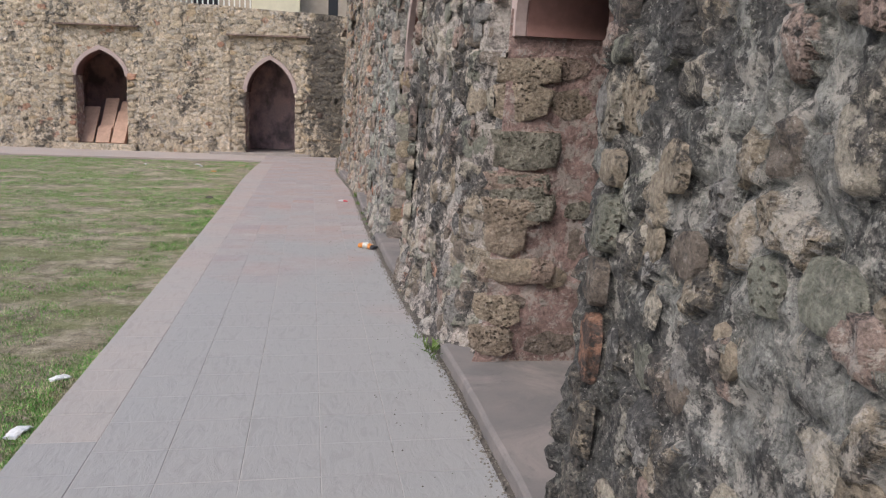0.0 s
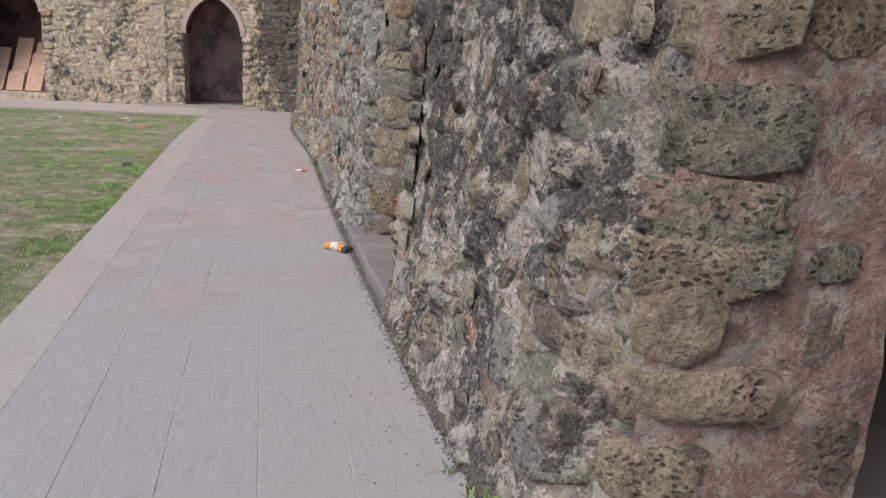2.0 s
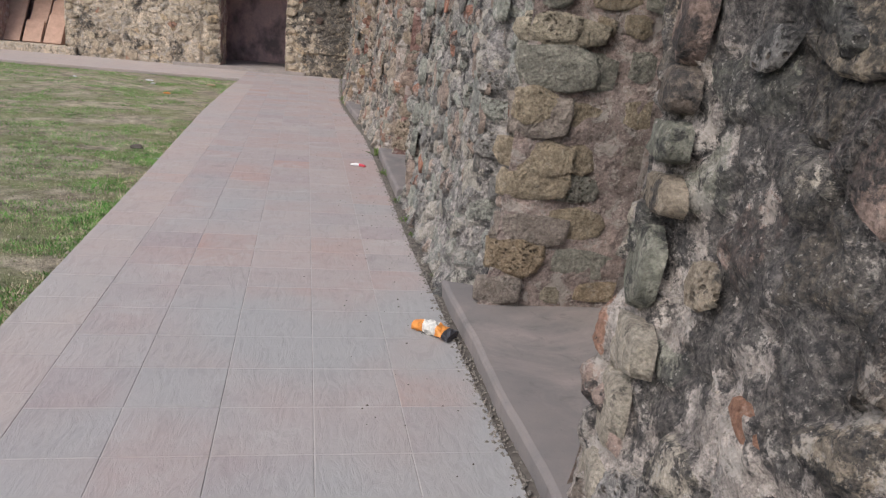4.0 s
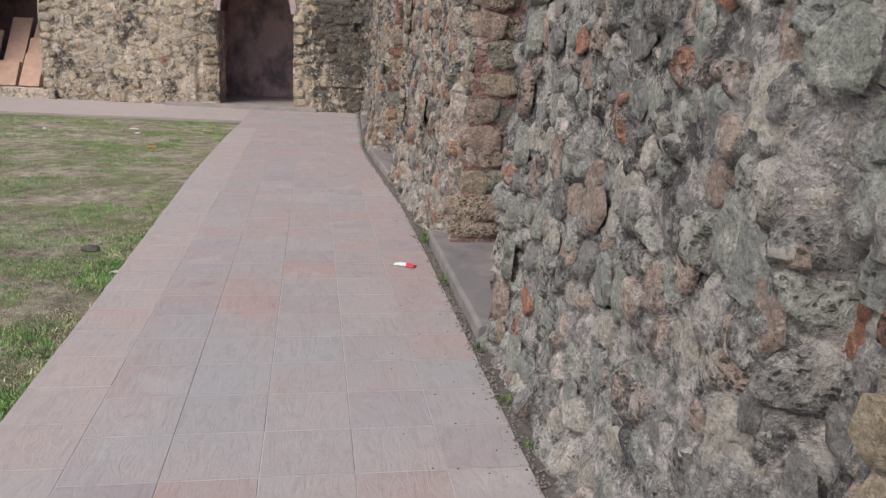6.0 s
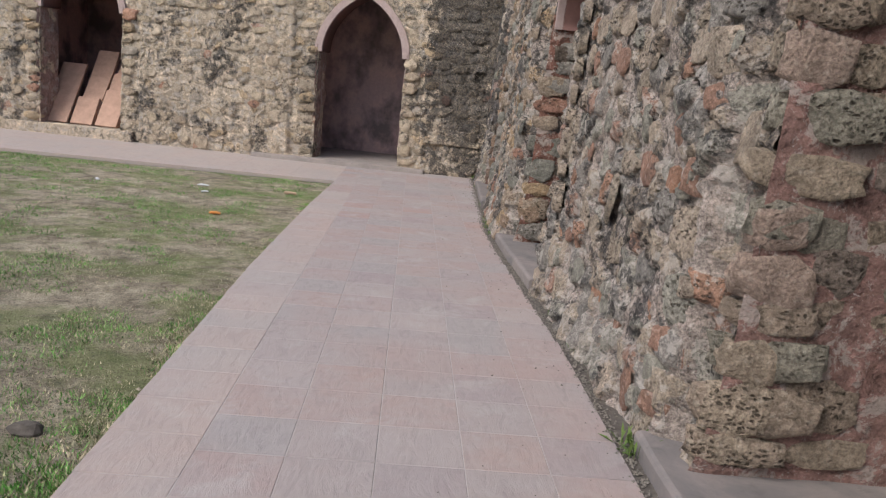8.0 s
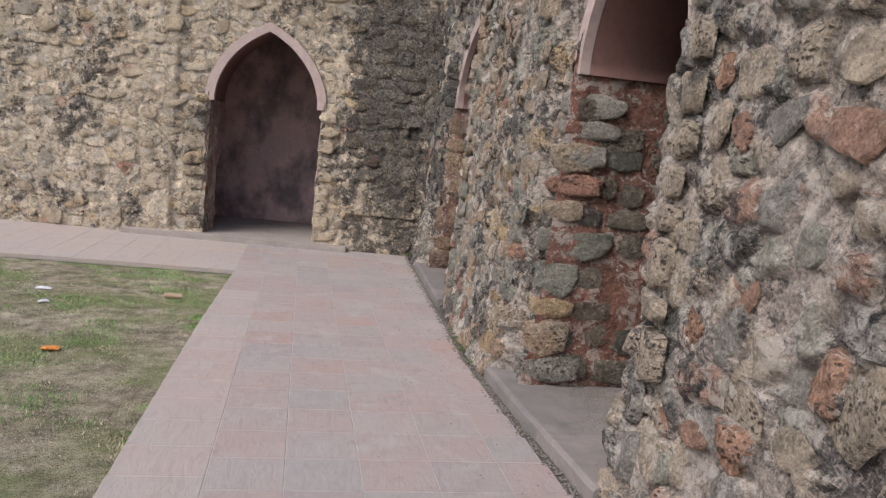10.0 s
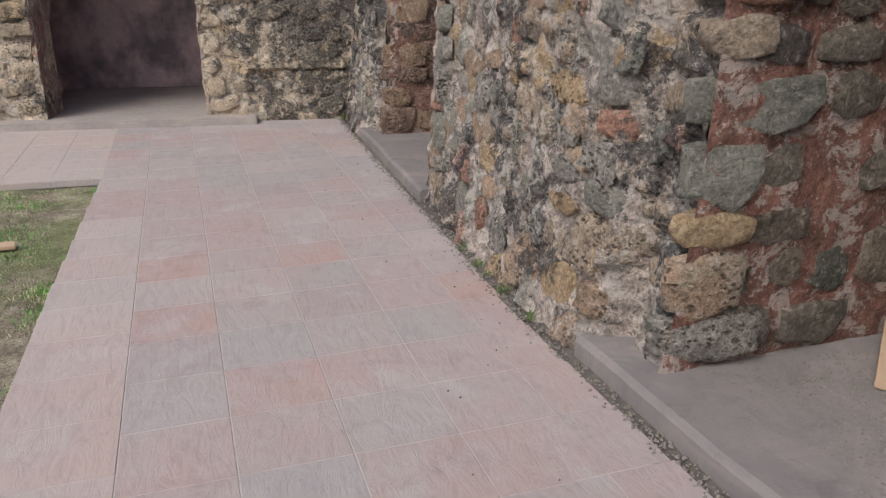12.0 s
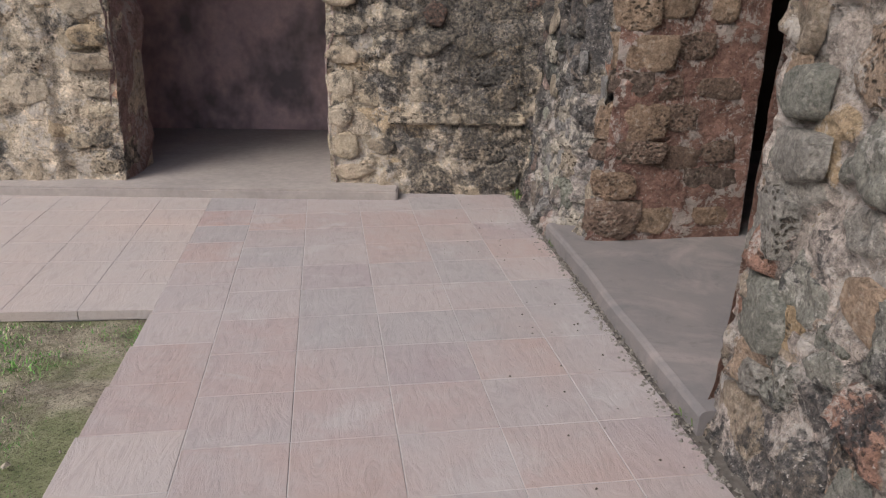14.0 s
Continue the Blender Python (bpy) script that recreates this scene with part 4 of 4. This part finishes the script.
# ---- weeds along the wall foot ----
def weed(x, y, size, seed):
    rng = random.Random(seed)
    verts, faces = [], []
    for _ in range(int(34 * size / 0.1)):
        a, r, h = rng.uniform(0, 6.283), rng.uniform(0.1, 1.0) * size, rng.uniform(0.2, 0.9) * size
        ox, oy = rng.uniform(-0.4, 0.4) * size, rng.uniform(-0.7, 0.7) * size
        c, s_, w = math.cos(a), math.sin(a), rng.uniform(0.04, 0.09) * size
        i = len(verts)
        verts += [(ox, oy, 0), (ox + c * r * 0.5 - s_ * w, oy + s_ * r * 0.5 + c * w, h * 0.8), (ox + c * r, oy + s_ * r, h), (ox + c * r * 0.5 + s_ * w, oy + s_ * r * 0.5 - c * w, h * 0.75)]
        faces.append((i, i + 1, i + 2, i + 3))
    ob = mesh_object("weed", verts, faces, M_WEED, smooth=False)
    ob.location = (x, y, -0.004)
    tagged(ob, "small green weed growing at the wall foot", "weed", "weeds along the wall")


for i, (x, y, size) in enumerate([(0.72, 13.32, 0.11), (0.71, 12.3, 0.08), (0.74, 4.80, 0.10), (0.73, 4.62, 0.06), (0.78, 22.9, 0.09), (0.60, 19.0, 0.05), (0.58, 18.75, 0.05), (0.57, 18.4, 0.06),
                                  (0.585, 18.6, 0.04), (0.70, 5.1, 0.05), (0.72, 21.9, 0.06), (0.66, 20.0, 0.06), (0.70, 10.6, 0.06), (0.70, 10.2, 0.05), (0.71, 11.2, 0.06), (0.73, 6.4, 0.04),
                                  (0.73, 14.6, 0.06), (0.72, 15.3, 0.05), (0.57, 18.1, 0.05), (0.74, 9.3, 0.06)]):
    weed(x, y, size, 200 + i)


# ---- litter ----
def crumpled(name, length, width, high, bands, pose_at, label, seed, taper=0.55):
    """Crushed packet: a flattened, creased tube in coloured bands, each band a part."""
    rng = random.Random(seed)
    holder = tagged(new(name), label, "wrapper")
    holder.matrix_basis = pose_at
    n = 12
    rings = []
    total = 14
    for i in range(total + 1):
        f = i / total
        w = width * (taper + (1 - taper) * f) * rng.uniform(0.85, 1.1) / 2
        h = high * (0.35 + 0.65 * math.sin(math.pi * min(0.9, 0.15 + f * 0.75))) / 2
        rings.append([(length * (f - 0.5) + rng.uniform(-0.004, 0.004), w * math.cos(2 * math.pi * k / n) * rng.uniform(0.85, 1.12),
                       max(0.001, h + h * math.sin(2 * math.pi * k / n) * rng.uniform(0.75, 1.2))) for k in range(n)])
    start = 0
    for part_name, end, material in bands:
        verts = [v for r in rings[start:end + 1] for v in r]
        count = end - start
        faces = [(i * n + k, i * n + (k + 1) % n, (i + 1) * n + (k + 1) % n, (i + 1) * n + k) for i in range(count) for k in range(n)]
        if start == 0:
            faces.append(tuple(range(n)))
        if end == total:
            faces.append(tuple(count * n + k for k in range(n)))
        mesh_object(part_name, verts, faces, material, holder, smooth=False)
        start = end
    return holder


M_FOIL = plain_mat("silver_foil", (0.62, 0.60, 0.56), 0.35, 0.6, 60, 0.5)
M_ORANGE = plain_mat("orange_film", (0.70, 0.26, 0.05), 0.4, 0.5, 50, 0.5)
M_DARKFILM = plain_mat("dark_film", (0.05, 0.05, 0.06), 0.4, 0.4, 40, 0.5)
M_RED = plain_mat("red_film", (0.62, 0.04, 0.07), 0.35, 0.3, 40, 0.5)
M_WHITE = plain_mat("white_film", (0.70, 0.70, 0.72), 0.4, 0.25, 40, 0.5)
crumpled("snack_packet", 0.22, 0.12, 0.07, [("orange_end", 4, M_ORANGE), ("foil_side", 9, M_FOIL), ("orange_panel", 12, M_ORANGE), ("dark_mouth", 14, M_DARKFILM)],
         pose(0.575, 8.47, 0, 0, 0, -38), "crumpled orange and silver snack packet on the paving", 3, 0.35)
crumpled("sweet_wrapper", 0.15, 0.055, 0.03, [("white_end", 8, M_WHITE), ("red_end", 14, M_RED)], pose(0.48, 12.66, 0, 0, 0, -26), "crumpled red and white sweet wrapper on the paving", 8, 0.7)
crumpled("orange_scrap", 0.11, 0.07, 0.03, [("film", 14, M_ORANGE)], pose(-2.25, 18.15, -0.05, 0, 0, 10), "orange scrap of wrapper lying on the lawn", 11, 0.8)
for i, (x, y, l) in enumerate([(-2.85, 19.95, 0.13), (-1.49, 4.54, 0.11), (-1.46, 3.78, 0.14), (-4.05, 19.7, 0.08), (-1.42, 12.63, 0.08), (-2.7, 19.46, 0.08)]):
    crumpled("plastic_scrap", l, l * 0.6, 0.025, [("film", 14, M_WHITE)], pose(x, y, -0.045, 0, 0, 40 * i), "crumpled white plastic scrap on the lawn", 20 + i, 0.8)

M_SLAB = plain_mat("red_sandstone_slab", (0.48, 0.31, 0.235), 0.85, 0.3, 9)
M_CARD = plain_mat("tan_board", (0.46, 0.33, 0.23), 0.9, 0.2, 8)
bm = bmesh.new()
box(bm, -0.075, 0.075, -0.05, 0.05, 0, 0.022, 0.005)
tagged(part("brick_fragment", bm, M_CARD), "flat tan brick fragment lying on the lawn", "brick").matrix_basis = pose(-1.77, 19.95, -0.05, 0, 3, 8)
bm = bmesh.new()
bmesh.ops.create_icosphere(bm, subdivisions=2, radius=0.06)
for v in bm.verts:
    v.co = Vector((v.co.x * 1.2, v.co.y * 0.8, v.co.z * 0.55)) * (1 + 0.35 * noise.noise(v.co * 22))
tagged(part("lawn_stone", bm, M_DIRT), "rough brown stone half sunk in the lawn", "stone").location = (-1.72, 13.2, -0.035)
bm = bmesh.new()
box(bm, -0.25, 0.25, -0.2, 0.2, 0, 0.03, 0.004)
tagged(part("tan_panel", bm, M_CARD), "tan board panel lying on the gallery sill", "panel").matrix_basis = pose(1.66, 17.08, SILL + 0.02, 4, -6, 40)


def slab_stack(u, lengths, width, seed):
    """Flat slabs leaning one over another against nothing but their own row."""
    rng = random.Random(seed)
    for i, length in enumerate(lengths):
        bm = bmesh.new()
        box(bm, -width / 2, width / 2, -0.025, 0.025, 0, length, 0.006)
        ob = tagged(part("stone_slab", bm, M_SLAB), "flat reddish stone slab leaning inside the arched cell", "slab", "slabs leaning in the cell")
        p = end_point(u, 0.30 + 0.075 * i, 0.185)
        ob.matrix_basis = pose(*p, -33 + rng.uniform(-1, 1), 0, -math.degrees(math.atan(END_SLOPE)) + rng.uniform(-2, 2))


slab_stack(7.62, (1.25,), 0.46, 1)
slab_stack(7.12, (0.55, 1.0, 1.55), 0.40, 2)
slab_stack(6.66, (0.75, 1.1, 1.45), 0.40, 3)


# ---- houses beyond the end wall ----
M_CREAM = plain_mat("cream_render", (0.72, 0.66, 0.50), 0.9, 0.2, 2)
M_BROWN = plain_mat("brown_render", (0.42, 0.36, 0.30), 0.9, 0.35, 2)
M_PALE = plain_mat("pale_pink_render", (0.60, 0.52, 0.47), 0.9, 0.2, 2)
M_GLASS = plain_mat("dark_window", (0.03, 0.03, 0.035), 0.2, 0.1, 2)
M_RAIL = plain_mat("white_paint", (0.78, 0.78, 0.76), 0.6, 0.1, 5)


def house(x0, x1, y0, depth, top, material, label, windows):
    holder = tagged(new("house"), label, "house")
    box_object("wall", x0, x1, y0, y0 + depth, -0.1, top, material, holder)
    box_object("roof", x0 - 0.15, x1 + 0.15, y0 - 0.15, y0 + depth + 0.1, top, top + 0.2, M_RAIL, holder)
    for a, b, z0, z1 in windows:
        w = box_object("window", a, b, y0 - 0.02, y0 + 0.05, z0, z1, M_GLASS, holder)
        box_object("frame", a - 0.06, b + 0.06, y0 - 0.035, y0 - 0.022, z1, z1 + 0.07, M_RAIL, w)


house(-2.37, -0.52, 32, 6, 9, M_CREAM, "cream rendered house beyond the wall", [(-1.7, -1.2, 6.0, 7.2)])
house(-0.5, 6, 32.6, 6, 8, M_BROWN, "brown rendered house with dark windows beyond the wall", [(0.62, 1.0, 4.9, 6.4), (2.6, 3.4, 4.9, 6.4)])
house(-6.4, -2.4, 34.5, 6, 8.5, M_BROWN, "grey brown house behind a white balcony", [(-4.9, -3.9, 4.6, 6.0)])
house(-15, -6.6, 31, 6, 8, M_PALE, "pale pink rendered house beyond the wall", [(-9.0, -8.2, 5.2, 6.4), (-12.0, -11.2, 5.2, 6.4)])
rail = tagged(new("balcony_railing"), "white painted balcony railing on a house terrace", "railing")
box_object("deck", -5.9, -2.45, 32.0, 34.5, -0.1, 4.75, M_CREAM, rail)
box_object("top_rail", -5.9, -2.45, 32.0, 32.06, 5.75, 5.82, M_RAIL, rail)
for i in range(18):
    box_object("baluster", -5.85 + i * 0.2, -5.80 + i * 0.2, 32.01, 32.05, 4.75, 5.75, M_RAIL, rail)


# ---- paving tiles ----
path = tagged(new("path"), "paved path of worn pink and grey sandstone tiles", "path", kind="structure")
tile_rng = random.Random(12)
tile_shapes = {}


def tile_shape(c, k):
    if (c, k) not in tile_shapes:
        me = bpy.data.meshes.new("tile")
        verts, faces = tile_verts(COLUMNS[c + 1] - COLUMNS[c] - 0.002, PITCH - 0.002, random.Random(c * 10 + k))
        me.from_pydata(verts, [], faces)
        me.materials.append(M_TILE if c else M_TILE_PALE)
        tile_shapes[c, k] = me
    return tile_shapes[c, k]


def path_right(y):
    return float(np.interp(y, BASE_Y, BASE_X) - np.interp(y, [5, 10, 14, 17, 19], [0.025, 0.04, 0.055, 0.055, 0.025]))


rest_v, rest_f = [], []
for row in range(-12, 71):
    for c in range(6):
        x, y = (COLUMNS[c] + COLUMNS[c + 1]) / 2, 0.12 + (row + 0.5) * PITCH + (0.12 if c == 0 else 0)
        dz = tile_rng.uniform(-0.0006, 0.0006)
        if 10 <= row < 60:
            ob = new("tile", tile_shape(c, tile_rng.randrange(5)))
            ob.parent, ob.location = path, (x, y, dz)
            if c == 5:
                wide = (path_right(y) - COLUMNS[5]) / (COLUMNS[6] - COLUMNS[5])
                ob.location.x, ob.scale.x = COLUMNS[5] + (COLUMNS[6] - COLUMNS[5]) * wide / 2, wide
            if c == 0:
                wide = (COLUMNS[1] - float(lawn_edge(y))) / (COLUMNS[1] - COLUMNS[0])
                ob.location.x, ob.scale.x = COLUMNS[1] - (COLUMNS[1] - COLUMNS[0]) * wide / 2, wide
        else:
            left = COLUMNS[c] if c else float(lawn_edge(y))
            right = COLUMNS[c + 1] if c < 5 else path_right(y)
            x = (left + right) / 2
            verts, faces = tile_verts(right - left - 0.002, PITCH - 0.002, tile_rng)
            rest_f += [tuple(i + len(rest_v) for i in f) for f in faces]
            rest_v += [(x + vx, y + vy, vz + dz) for vx, vy, vz in verts]
tagged(mesh_object("tiles", rest_v, rest_f, M_TILE_J, path, smooth=False), kind="stuff")
# cross path in front of the end wall
cross_v, cross_f = [], []
for i in range(44):
    x = -1.341 - (i + 0.5) * 0.335
    for j in range(8 + i // 6):
        y = LAWN_Y - 0.07 * (x - LAWN_X) + (j + 0.5) * PITCH
        if y > END_Y - END_SLOPE * (x - END_X) + 0.2:
            break
        verts, faces = tile_verts(0.333, PITCH - 0.002, tile_rng)
        cross_f += [tuple(k + len(cross_v) for k in f) for f in faces]
        cross_v += [(x + vx, y + vy - 0.07 * vx, vz) for vx, vy, vz in verts]
tagged(mesh_object("cross_tiles", cross_v, cross_f, M_TILE_CROSS, path, smooth=False), kind="stuff")
verts = [(x, y, z) for z in (-0.0022, -0.055) for x, y in ((-1.33, LAWN_Y + 0.01), (-1.33, 24.0), (-16.5, 26.2), (-16.5, LAWN_Y - 0.07 * (-16.5 - LAWN_X)))]
tagged(mesh_object("cross_path_bed", verts, [(0, 1, 2, 3), (0, 3, 7, 4), (1, 0, 4, 5), (2, 1, 5, 6), (3, 2, 6, 7)], M_BED, smooth=False), "mortar bed under the cross path", "path", kind="structure")
